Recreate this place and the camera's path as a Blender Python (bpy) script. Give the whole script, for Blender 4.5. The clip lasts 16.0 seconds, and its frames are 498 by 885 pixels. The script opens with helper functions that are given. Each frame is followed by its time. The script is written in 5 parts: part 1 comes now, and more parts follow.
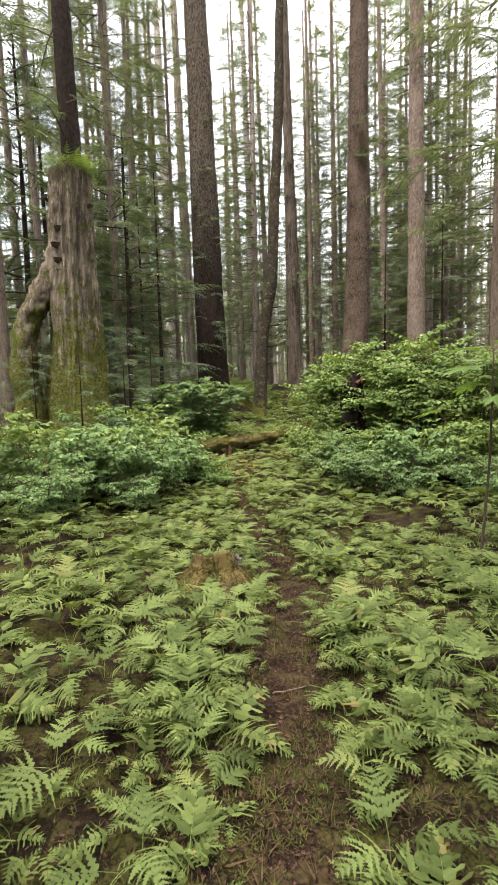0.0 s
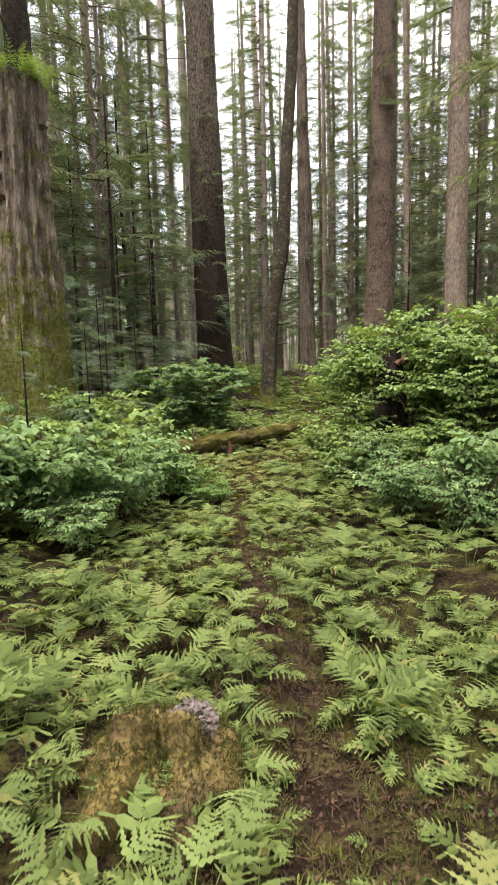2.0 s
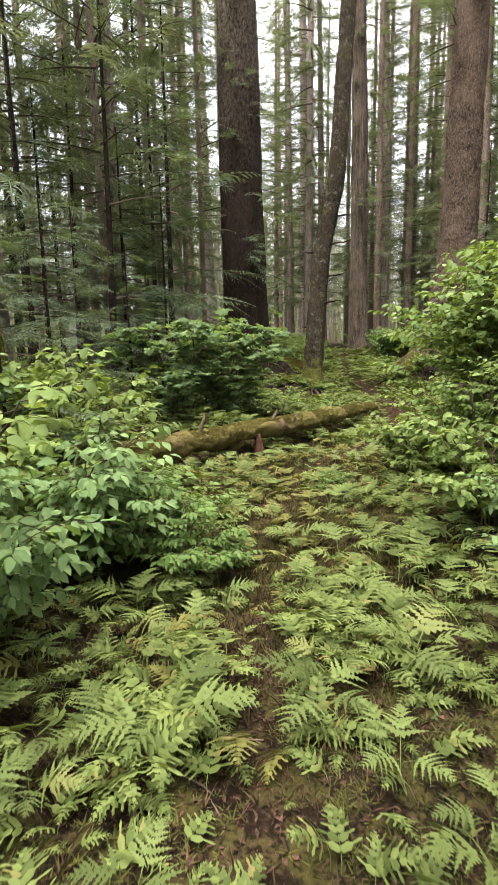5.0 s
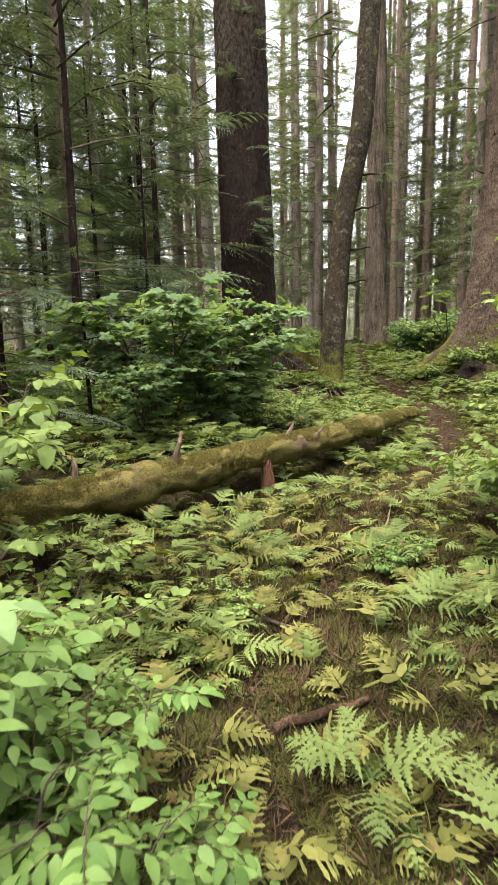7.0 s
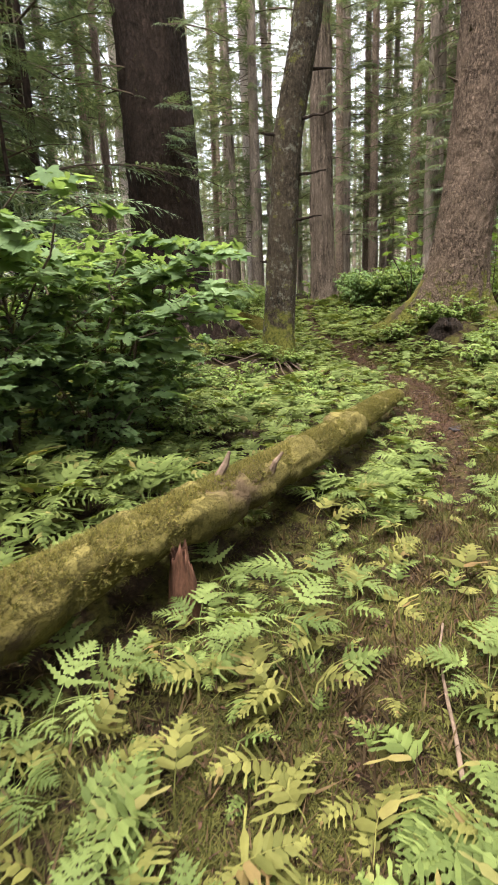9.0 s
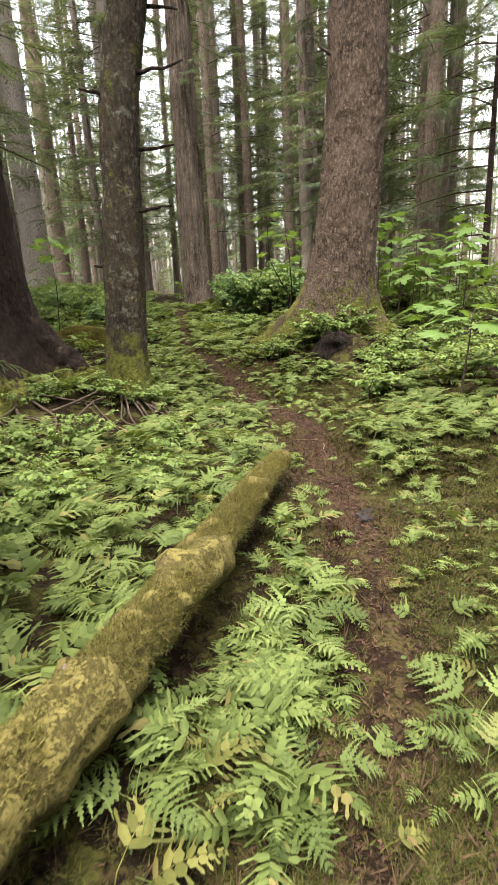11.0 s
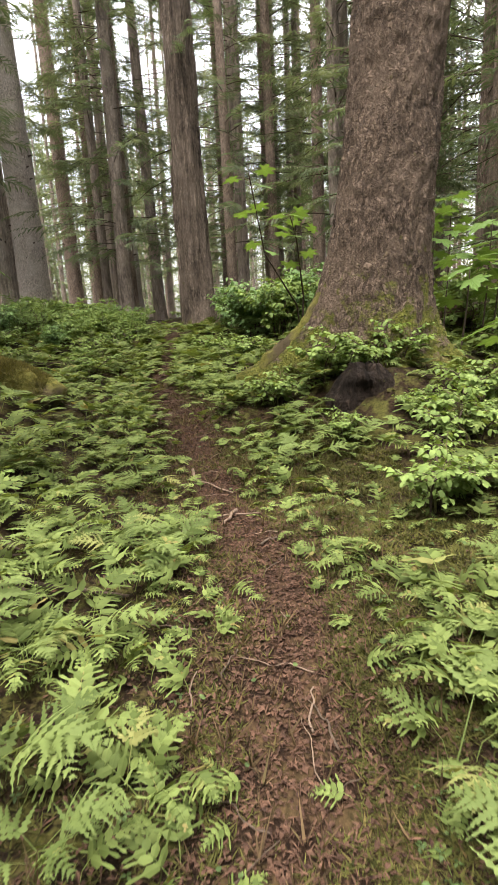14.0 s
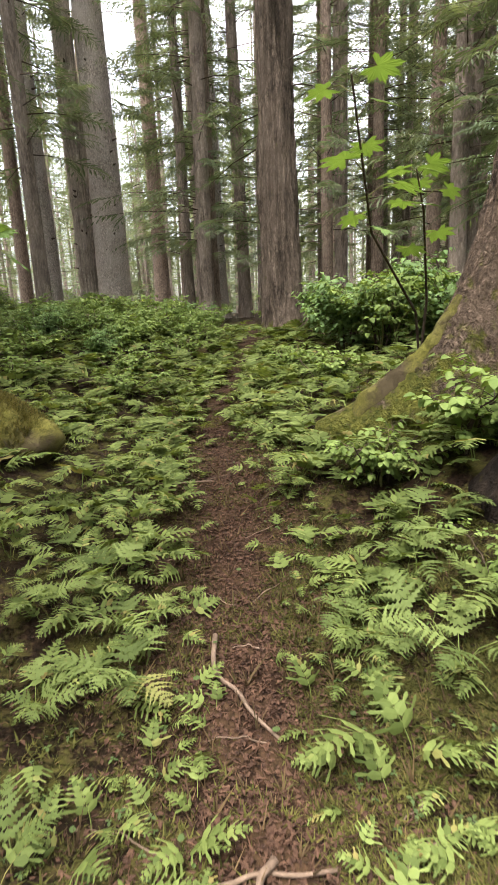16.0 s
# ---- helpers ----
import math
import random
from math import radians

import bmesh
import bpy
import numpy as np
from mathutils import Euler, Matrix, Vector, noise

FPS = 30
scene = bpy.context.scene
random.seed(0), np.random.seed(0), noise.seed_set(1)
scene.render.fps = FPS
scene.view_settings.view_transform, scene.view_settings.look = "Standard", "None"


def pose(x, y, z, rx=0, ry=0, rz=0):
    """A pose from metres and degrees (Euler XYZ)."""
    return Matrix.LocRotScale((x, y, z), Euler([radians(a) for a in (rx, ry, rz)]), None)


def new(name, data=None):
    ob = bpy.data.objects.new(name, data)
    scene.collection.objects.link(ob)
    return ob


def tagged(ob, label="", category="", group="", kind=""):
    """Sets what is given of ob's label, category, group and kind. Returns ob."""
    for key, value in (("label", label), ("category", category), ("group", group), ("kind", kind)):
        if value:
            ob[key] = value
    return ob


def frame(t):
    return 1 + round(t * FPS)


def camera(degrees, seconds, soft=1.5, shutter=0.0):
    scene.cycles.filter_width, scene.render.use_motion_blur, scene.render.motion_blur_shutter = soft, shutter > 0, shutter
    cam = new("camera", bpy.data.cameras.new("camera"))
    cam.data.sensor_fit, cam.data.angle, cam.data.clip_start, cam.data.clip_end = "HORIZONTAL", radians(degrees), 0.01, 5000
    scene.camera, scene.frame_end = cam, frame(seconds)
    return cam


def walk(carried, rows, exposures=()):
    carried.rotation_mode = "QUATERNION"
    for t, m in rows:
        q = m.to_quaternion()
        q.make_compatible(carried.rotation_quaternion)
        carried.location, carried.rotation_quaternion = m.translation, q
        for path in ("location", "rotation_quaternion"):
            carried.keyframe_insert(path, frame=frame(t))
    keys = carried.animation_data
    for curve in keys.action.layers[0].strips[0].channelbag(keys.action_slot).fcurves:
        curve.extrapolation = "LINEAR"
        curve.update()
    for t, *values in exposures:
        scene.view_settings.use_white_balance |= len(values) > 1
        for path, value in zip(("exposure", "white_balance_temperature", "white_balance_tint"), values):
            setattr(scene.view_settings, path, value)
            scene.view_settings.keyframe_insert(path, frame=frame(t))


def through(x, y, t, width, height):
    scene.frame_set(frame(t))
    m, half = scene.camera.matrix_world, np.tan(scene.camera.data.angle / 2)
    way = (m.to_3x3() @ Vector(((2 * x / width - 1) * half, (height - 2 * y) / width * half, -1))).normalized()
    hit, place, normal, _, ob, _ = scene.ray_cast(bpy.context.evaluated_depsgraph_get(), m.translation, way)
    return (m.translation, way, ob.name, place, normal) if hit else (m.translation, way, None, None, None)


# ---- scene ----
cam = camera(50.0, 16.0, 1.5, 0.15)
METRES, EYE, TILT, LEAN, TURN = 20.0, 1.6, 0.0, 0.0, 0.0
ROWS = [
    (0.0, 0.0, 0.0, 0.0, -0.18, -6.19, 1.69),
    (0.5, 0.0026, 0.0311, -0.0038, 0.56, -7.08, 1.67),
    (1.0, 0.003, 0.0633, -0.0047, 0.76, -7.35, 1.58),
    (1.5, 0.0029, 0.0972, -0.0047, 0.86, -7.46, 1.41),
    (2.0, 0.0052, 0.1305, -0.0048, 0.87, -7.54, 1.51),
    (2.5, 0.0073, 0.1607, -0.0056, 0.88, -7.6, 1.4),
    (3.0, 0.0106, 0.1901, -0.0068, 0.97, -7.73, 1.47),
    (3.5, 0.0105, 0.2191, -0.0105, 1.65, -8.34, 1.28),
    (4.0, 0.0078, 0.2511, -0.0129, 3.46, -9.63, 0.94),
    (6.5, -0.0087, 0.4141, -0.0244, 5.34, -10.07, 1.09),
    (7.0, -0.0109, 0.4449, -0.0255, 5.32, -10.06, 1.12),
    (7.5, -0.0131, 0.4785, -0.0262, 5.24, -10.21, 1.0),
    (8.0, -0.0139, 0.5105, -0.0259, 4.8, -10.72, 0.92),
    (8.5, -0.0134, 0.5439, -0.0242, 2.79, -12.36, 1.56),
    (9.0, -0.0091, 0.5734, -0.0227, -0.96, -14.74, 2.3),
    (9.5, -0.0032, 0.598, -0.0123, -7.23, -16.41, 2.44),
    (10.0, 0.003, 0.6224, -0.0077, -11.16, -15.99, 2.39),
    (12.5, 0.0629, 0.7641, -0.0186, -13.3, -15.52, 2.64),
    (13.0, 0.0749, 0.7905, -0.0188, -13.22, -15.49, 2.68),
    (13.5, 0.0871, 0.8202, -0.0198, -12.19, -14.69, 2.89),
    (14.0, 0.097, 0.8492, -0.0207, -8.7, -13.05, 2.9),
    (14.5, 0.1064, 0.8789, -0.0182, -6.29, -12.32, 2.76),
    (15.0, 0.1128, 0.909, -0.0161, -3.65, -12.44, 2.61),
    (15.5, 0.1173, 0.9394, -0.0146, -0.62, -12.83, 2.28),
    (16.0, 0.1174, 0.9708, -0.0116, 1.21, -13.3, 2.24),
]
walk(cam, [(t, pose(0, 0, EYE, TILT, LEAN, TURN) @ pose(METRES * x, METRES * y, METRES * z, 90 + pitch, roll, yaw)) for t, x, y, z, yaw, pitch, roll in ROWS],
     exposures=[(0.0, 2.82), (4.0, 2.92), (7.0, 3.12), (9.5, 3.22), (13.0, 3.05), (16.0, 3.2)])

# ---- world and light: an overcast day under tall trees ----
world = bpy.data.worlds.new("overcast")
scene.world = world
world.use_nodes = True
wn, wl = world.node_tree.nodes, world.node_tree.links
sky = wn.new("ShaderNodeTexSky")
sky.sky_type, sky.sun_disc = "NISHITA", False
sky.sun_elevation, sky.sun_rotation = radians(64), radians(35)
sky.air_density, sky.dust_density, sky.ozone_density = 1.0, 6.0, 1.0
cloud = wn.new("ShaderNodeHueSaturation")
cloud.inputs["Saturation"].default_value = 0.45
wl.new(sky.outputs[0], cloud.inputs["Color"])
wl.new(cloud.outputs[0], wn["Background"].inputs["Color"])
wn["Background"].inputs["Strength"].default_value = 0.08
sun_data = bpy.data.lights.new("sun", "SUN")
sun_data.energy, sun_data.angle, sun_data.color = 2.0, radians(40), (1.0, 0.97, 0.92)
sun = new("sun", sun_data)
sun.matrix_world = pose(0, 0, 60, 26, 0, -35)

rng = np.random.default_rng(7)


# ---- materials ----
def material(name):
    m = bpy.data.materials.new(name)
    m.use_nodes = True
    return m, m.node_tree.nodes, m.node_tree.links, m.node_tree.nodes["Principled BSDF"]


def tex(nodes, links, kind, scale, detail=5.0, stretch=None, rough=0.6):
    co = nodes.new("ShaderNodeTexCoord")
    mp = nodes.new("ShaderNodeMapping")
    links.new(co.outputs["Object"], mp.inputs["Vector"])
    if stretch:
        mp.inputs["Scale"].default_value = stretch
    if kind == "noise":
        t = nodes.new("ShaderNodeTexNoise")
        t.inputs["Scale"].default_value, t.inputs["Detail"].default_value = scale, detail
        t.inputs["Roughness"].default_value = rough
    else:
        t = nodes.new("ShaderNodeTexVoronoi")
        t.inputs["Scale"].default_value = scale
        t.feature = "DISTANCE_TO_EDGE" if kind == "cracks" else "F1"
    links.new(mp.outputs[0], t.inputs["Vector"])
    return t


def ramp(nodes, links, source, stops):
    r = nodes.new("ShaderNodeValToRGB")
    while len(r.color_ramp.elements) < len(stops):
        r.color_ramp.elements.new(0.5)
    for e, (p, c) in zip(r.color_ramp.elements, stops):
        e.position = p
        e.color = (*c, 1) if len(c) == 3 else (c[0], c[0], c[0], 1)
    links.new(source, r.inputs[0])
    return r


def mix(nodes, links, fac, a, b, mode="MIX"):
    m = nodes.new("ShaderNodeMix")
    m.data_type, m.blend_type = "RGBA", mode
    for sock, v in ((m.inputs[0], fac), (m.inputs[6], a), (m.inputs[7], b)):
        if isinstance(v, (int, float)):
            sock.default_value = v
        elif isinstance(v, tuple):
            sock.default_value = (*v, 1)
        else:
            links.new(v, sock)
    return m.outputs[2]


def math_node(nodes, links, op, a, b):
    m = nodes.new("ShaderNodeMath")
    m.operation, m.use_clamp = op, True
    for sock, v in zip(m.inputs, (a, b)):
        if isinstance(v, (int, float)):
            sock.default_value = v
        else:
            links.new(v, sock)
    return m.outputs[0]


def bump(nodes, links, bsdf, height, strength, distance):
    b = nodes.new("ShaderNodeBump")
    b.inputs["Strength"].default_value, b.inputs["Distance"].default_value = strength, distance
    links.new(height, b.inputs["Height"])
    links.new(b.outputs[0], bsdf.inputs["Normal"])


def leaf_material(name, dark, light, through=0.35, gloss=0.45, yellow=None, island=True):
    """Thin leaf: tint by the single leaf or plant, light coming through the blade."""
    m, n, l, p = material(name)
    if island:
        g = n.new("ShaderNodeNewGeometry")
        rnd = g.outputs["Random Per Island"]
    else:
        rnd = n.new("ShaderNodeObjectInfo").outputs["Random"]
    stops = [(0.0, dark), (0.85, light)]
    if yellow:
        stops += [(0.93, light), (1.0, yellow)]
    c = ramp(n, l, rnd, stops).outputs[0]
    patch = tex(n, l, "noise", 1.3, 3)
    c = mix(n, l, ramp(n, l, patch.outputs["Fac"], [(0.35, (0.0,)), (0.7, (0.55,))]).outputs[0], c, tuple(0.72 * v for v in dark))
    fine = tex(n, l, "noise", 40, 3)
    c = mix(n, l, 0.35, c, ramp(n, l, fine.outputs["Fac"], [(0.3, (0.6,)), (0.7, (1.0,))]).outputs[0], "MULTIPLY")
    l.new(c, p.inputs["Base Color"])
    p.inputs["Roughness"].default_value = gloss
    p.inputs["Specular IOR Level"].default_value = 0.16
    t = n.new("ShaderNodeBsdfTranslucent")
    l.new(mix(n, l, 1.0, c, (1.05, 1.0, 0.5), "MULTIPLY"), t.inputs["Color"])
    s = n.new("ShaderNodeMixShader")
    s.inputs[0].default_value = through
    l.new(p.outputs[0], s.inputs[1])
    l.new(t.outputs[0], s.inputs[2])
    l.new(s.outputs[0], n["Material Output"].inputs["Surface"])
    return m


def bark_material(name, deep, face, moss_low=0.0, moss_all=0.0, lichen=0.0, plate=9.0, tall=0.35, relief=0.03, upper=None):
    """Scaly bark: plates parted by dark cracks; moss_low: how far up the foot the moss climbs, in metres."""
    m, n, l, p = material(name)
    warp = tex(n, l, "noise", 3.0, 4)
    co = n.new("ShaderNodeTexCoord")
    add = n.new("ShaderNodeVectorMath")
    add.operation = "MULTIPLY_ADD"
    add.inputs[1].default_value = (0.25, 0.25, 0.25)
    l.new(warp.outputs["Color"], add.inputs[0])
    l.new(co.outputs["Object"], add.inputs[2])
    rag = tex(n, l, "noise", 1.4 * plate, 3)
    add2 = n.new("ShaderNodeVectorMath")
    add2.operation = "MULTIPLY_ADD"
    add2.inputs[1].default_value = (0.9 / plate, 0.9 / plate, 0.9 / plate / tall)
    l.new(rag.outputs["Color"], add2.inputs[0])
    l.new(add.outputs[0], add2.inputs[2])
    mp = n.new("ShaderNodeMapping")
    mp.inputs["Scale"].default_value = (1, 1, tall)
    l.new(add2.outputs[0], mp.inputs["Vector"])
    v = n.new("ShaderNodeTexVoronoi")
    v.feature, v.inputs["Scale"].default_value = "DISTANCE_TO_EDGE", plate
    l.new(mp.outputs[0], v.inputs["Vector"])
    cells = n.new("ShaderNodeTexVoronoi")
    cells.inputs["Scale"].default_value = plate
    l.new(mp.outputs[0], cells.inputs["Vector"])
    fine = tex(n, l, "noise", 28, 6, (1, 1, 0.35), 0.7)
    big = tex(n, l, "noise", 1.6, 4)
    flake = tex(n, l, "noise", plate * 1.1, 8, (1, 1, tall), 0.72)
    gaps = ramp(n, l, flake.outputs["Fac"], [(0.36, (0.0,)), (0.55, (1.0,))])
    seams = ramp(n, l, v.outputs["Distance"], [(0.0, (0.45,)), (0.25, (1.0,))])
    crack = n.new("ShaderNodeMix")
    crack.data_type, crack.blend_type = "RGBA", "MULTIPLY"
    crack.inputs[0].default_value = 1.0
    l.new(gaps.outputs[0], crack.inputs[6])
    l.new(seams.outputs[0], crack.inputs[7])
    tone = mix(n, l, 0.25, ramp(n, l, fine.outputs["Fac"], [(0.34, deep), (0.66, face)]).outputs[0], mix(n, l, cells.outputs["Color"], deep, face))
    c = mix(n, l, crack.outputs[2], tuple(0.6 * q for q in deep), tone)
    c = mix(n, l, ramp(n, l, big.outputs["Fac"], [(0.35, (0.0,)), (0.7, (0.6,))]).outputs[0], c, tuple(0.7 * q for q in face))
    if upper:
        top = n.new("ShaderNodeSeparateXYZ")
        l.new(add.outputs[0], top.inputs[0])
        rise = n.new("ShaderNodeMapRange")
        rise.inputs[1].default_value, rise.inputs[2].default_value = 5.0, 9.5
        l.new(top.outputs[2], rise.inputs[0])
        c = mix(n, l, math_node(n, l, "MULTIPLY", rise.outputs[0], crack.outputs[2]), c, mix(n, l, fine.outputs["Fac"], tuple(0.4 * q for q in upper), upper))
    if lichen:
        spots = tex(n, l, "noise", 7.0, 5, None, 0.75)
        c = mix(n, l, ramp(n, l, spots.outputs["Fac"], [(0.62 - 0.12 * lichen, (0.0,)), (0.7, (0.8 * lichen,))]).outputs[0], c, (0.34, 0.34, 0.27))
    if moss_low or moss_all:
        sep = n.new("ShaderNodeSeparateXYZ")
        l.new(co.outputs["Object"], sep.inputs[0])
        mn = tex(n, l, "noise", 5.0, 6, None, 0.7)
        low = n.new("ShaderNodeMapRange")
        low.inputs[1].default_value, low.inputs[2].default_value = 0.0, max(moss_low, 0.01)
        low.inputs[3].default_value, low.inputs[4].default_value = (0.31 if moss_low else 0.0) + moss_all, moss_all
        l.new(sep.outputs[2], low.inputs[0])
        f = math_node(n, l, "ADD", mn.outputs["Fac"], low.outputs[0])
        f = ramp(n, l, f, [(0.66, (0.0,)), (0.78, (1.0,))]).outputs[0]
        mc = ramp(n, l, tex(n, l, "noise", 22, 5).outputs["Fac"], [(0.3, (0.05, 0.06, 0.012)), (0.7, (0.17, 0.16, 0.035))]).outputs[0]
        c = mix(n, l, f, c, mc)
    l.new(c, p.inputs["Base Color"])
    p.inputs["Roughness"].default_value = 0.95
    p.inputs["Specular IOR Level"].default_value = 0.1
    h = math_node(n, l, "ADD", math_node(n, l, "MULTIPLY", crack.outputs[2], 0.7), math_node(n, l, "MULTIPLY", fine.outputs["Fac"], 0.5))
    bump(n, l, p, h, 1.0, relief)
    return m


def moss_material(name, dark, light, bare=(0.07, 0.045, 0.03), worn=0.2):
    m, n, l, p = material(name)
    fine = tex(n, l, "noise", 70, 7, None, 0.8)
    mid = tex(n, l, "noise", 12, 6, None, 0.7)
    big = tex(n, l, "noise", 2.2, 4)
    c = ramp(n, l, fine.outputs["Fac"], [(0.3, dark), (0.72, light)]).outputs[0]
    c = mix(n, l, ramp(n, l, mid.outputs["Fac"], [(0.3, (0.6,)), (0.6, (0.0,))]).outputs[0], c, tuple(0.75 * (a + b) / 2 for a, b in zip(dark, light)))
    c = mix(n, l, ramp(n, l, big.outputs["Fac"], [(0.68 - worn, (0.0,)), (0.76 - worn * 0.6, (0.85,))]).outputs[0], c, bare)
    l.new(c, p.inputs["Base Color"])
    p.inputs["Roughness"].default_value = 1.0
    p.inputs["Specular IOR Level"].default_value = 0.1
    bump(n, l, p, math_node(n, l, "ADD", fine.outputs["Fac"], mid.outputs["Fac"]), 1.0, 0.03)
    return m


def plain_material(name, a, b, scale=14, stretch=None, rough=0.85, relief=0.01):
    m, n, l, p = material(name)
    t = tex(n, l, "noise", scale, 6, stretch, 0.7)
    g = n.new("ShaderNodeNewGeometry")
    c = ramp(n, l, t.outputs["Fac"], [(0.3, a), (0.72, b)]).outputs[0]
    c = mix(n, l, 0.6, c, ramp(n, l, g.outputs["Random Per Island"], [(0.0, (0.45,)), (1.0, (1.0,))]).outputs[0], "MULTIPLY")
    l.new(c, p.inputs["Base Color"])
    p.inputs["Roughness"].default_value = rough
    p.inputs["Specular IOR Level"].default_value = 0.5 if rough < 0.5 else 0.15
    bump(n, l, p, t.outputs["Fac"], 0.8, relief)
    return m


def ground_material():
    """Forest floor: brown needle litter on the trodden line, moss and dark humus beside it."""
    m, n, l, p = material("forest_floor")
    at = n.new("ShaderNodeAttribute")
    at.attribute_name = "trodden"
    fine = tex(n, l, "noise", 45, 7, None, 0.75)
    mid = tex(n, l, "noise", 6, 6, None, 0.65)
    big = tex(n, l, "noise", 0.9, 4)
    bits = tex(n, l, "cells", 70, 0, (1, 0.45, 1))
    litter = ramp(n, l, fine.outputs["Fac"], [(0.34, (0.005, 0.003, 0.002)), (0.5, (0.022, 0.012, 0.008)), (0.68, (0.07, 0.038, 0.022))]).outputs[0]
    litter = mix(n, l, 0.45, litter, mix(n, l, bits.outputs["Color"], (0.007, 0.004, 0.003), (0.07, 0.037, 0.021)))
    moss = ramp(n, l, fine.outputs["Fac"], [(0.3, (0.010, 0.010, 0.003)), (0.7, (0.065, 0.06, 0.015))]).outputs[0]
    humus = ramp(n, l, fine.outputs["Fac"], [(0.3, (0.005, 0.0035, 0.002)), (0.7, (0.035, 0.021, 0.012))]).outputs[0]
    side = mix(n, l, ramp(n, l, mid.outputs["Fac"], [(0.46, (0.0,)), (0.60, (1.0,))]).outputs[0], humus, moss)
    side = mix(n, l, ramp(n, l, big.outputs["Fac"], [(0.5, (0.0,)), (0.7, (0.5,))]).outputs[0], side, litter)
    worn = math_node(n, l, "ADD", math_node(n, l, "MULTIPLY", at.outputs["Fac"], 1.0), math_node(n, l, "SUBTRACT", math_node(n, l, "MULTIPLY", mid.outputs["Fac"], 1.8), 1.0))
    c = mix(n, l, ramp(n, l, worn, [(0.25, (0.0,)), (0.85, (0.9,))]).outputs[0], side, litter)
    l.new(c, p.inputs["Base Color"])
    p.inputs["Roughness"].default_value = 0.95
    p.inputs["Specular IOR Level"].default_value = 0.08
    bump(n, l, p, math_node(n, l, "ADD", fine.outputs["Fac"], mid.outputs["Fac"]), 1.0, 0.04)
    return m


M_GROUND = ground_material()
M_FERN = leaf_material("fern_leaf", (0.07, 0.096, 0.024), (0.18, 0.225, 0.068), 0.34, 0.7, (0.235, 0.225, 0.075), False)
M_FERN_CARPET = leaf_material("fern_carpet_leaf", (0.07, 0.095, 0.022), (0.178, 0.22, 0.062), 0.34, 0.7, (0.235, 0.18, 0.065))
M_BUSH = leaf_material("bush_leaf", (0.11, 0.16, 0.04), (0.215, 0.285, 0.08), 0.38, 0.6)
M_BUSH_COOL = leaf_material("cool_bush_leaf", (0.11, 0.18, 0.064), (0.225, 0.325, 0.125), 0.42, 0.6)
M_BUSH_LIGHT = leaf_material("light_bush_leaf", (0.11, 0.17, 0.042), (0.21, 0.285, 0.085), 0.40, 0.6)
M_MAPLE = leaf_material("lobed_bush_leaf", (0.11, 0.175, 0.07), (0.21, 0.295, 0.13), 0.55, 0.65)
M_BROAD = leaf_material("broad_leaf", (0.085, 0.15, 0.035), (0.17, 0.255, 0.068), 0.4, 0.5)
M_HERB = leaf_material("herb_leaf", (0.045, 0.07, 0.022), (0.09, 0.13, 0.04), 0.3, 0.6)
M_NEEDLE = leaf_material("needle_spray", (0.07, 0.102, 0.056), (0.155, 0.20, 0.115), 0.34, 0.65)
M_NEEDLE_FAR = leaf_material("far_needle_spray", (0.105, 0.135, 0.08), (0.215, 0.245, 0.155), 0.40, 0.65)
M_GRASS = leaf_material("moss_tuft", (0.03, 0.031, 0.007), (0.105, 0.10, 0.024), 0.25, 0.85, (0.13, 0.08, 0.035))
M_LOG_MOSS = leaf_material("log_moss_blades", (0.06, 0.056, 0.015), (0.22, 0.19, 0.052), 0.25, 0.8, (0.25, 0.165, 0.08))
M_STRAW = leaf_material("dry_grass", (0.035, 0.023, 0.012), (0.14, 0.092, 0.046), 0.2, 0.85, (0.08, 0.08, 0.028))
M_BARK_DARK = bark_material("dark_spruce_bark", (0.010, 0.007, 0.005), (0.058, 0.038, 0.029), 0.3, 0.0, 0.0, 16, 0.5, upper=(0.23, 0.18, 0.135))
M_BARK_SPRUCE = bark_material("scaly_spruce_bark", (0.018, 0.012, 0.009), (0.29, 0.205, 0.15), 1.7, 0.0, 0.06, 19, 0.62, 0.06)
M_BARK_BROWN = bark_material("brown_bark", (0.09, 0.062, 0.048), (0.38, 0.285, 0.225), 0.3, 0.0, 0.1, 18, 0.4)
M_BARK_GREY = bark_material("grey_furrowed_bark", (0.032, 0.023, 0.017), (0.29, 0.22, 0.17), 0.3, 0.0, 0.1, 13, 0.12, 0.06)
M_BARK_LICHEN = bark_material("lichen_bark", (0.02, 0.015, 0.011), (0.125, 0.095, 0.064), 0.9, 0.09, 0.6, 22, 0.5, 0.05)
M_BARK_SNAG = bark_material("mossy_snag_bark", (0.075, 0.055, 0.038), (0.46, 0.36, 0.275), 3.4, 0.13, 0.12, 11, 0.22, 0.09)
M_BARK_FAR = bark_material("far_bark", (0.11, 0.085, 0.068), (0.40, 0.32, 0.265), 0.0, 0.02, 0.1, 9, 0.2)
M_MOSS = moss_material("log_moss", (0.035, 0.03, 0.01), (0.19, 0.155, 0.048), worn=0.1)
M_ROT = moss_material("rotten_wood", (0.03, 0.018, 0.012), (0.10, 0.06, 0.035), worn=0.1)
M_STUMP_MOSS = moss_material("stump_moss", (0.065, 0.05, 0.016), (0.225, 0.16, 0.055), (0.12, 0.08, 0.05), 0.2)
M_WOOD = plain_material("torn_wood", (0.05, 0.022, 0.014), (0.17, 0.08, 0.05), 12, (6, 6, 1))
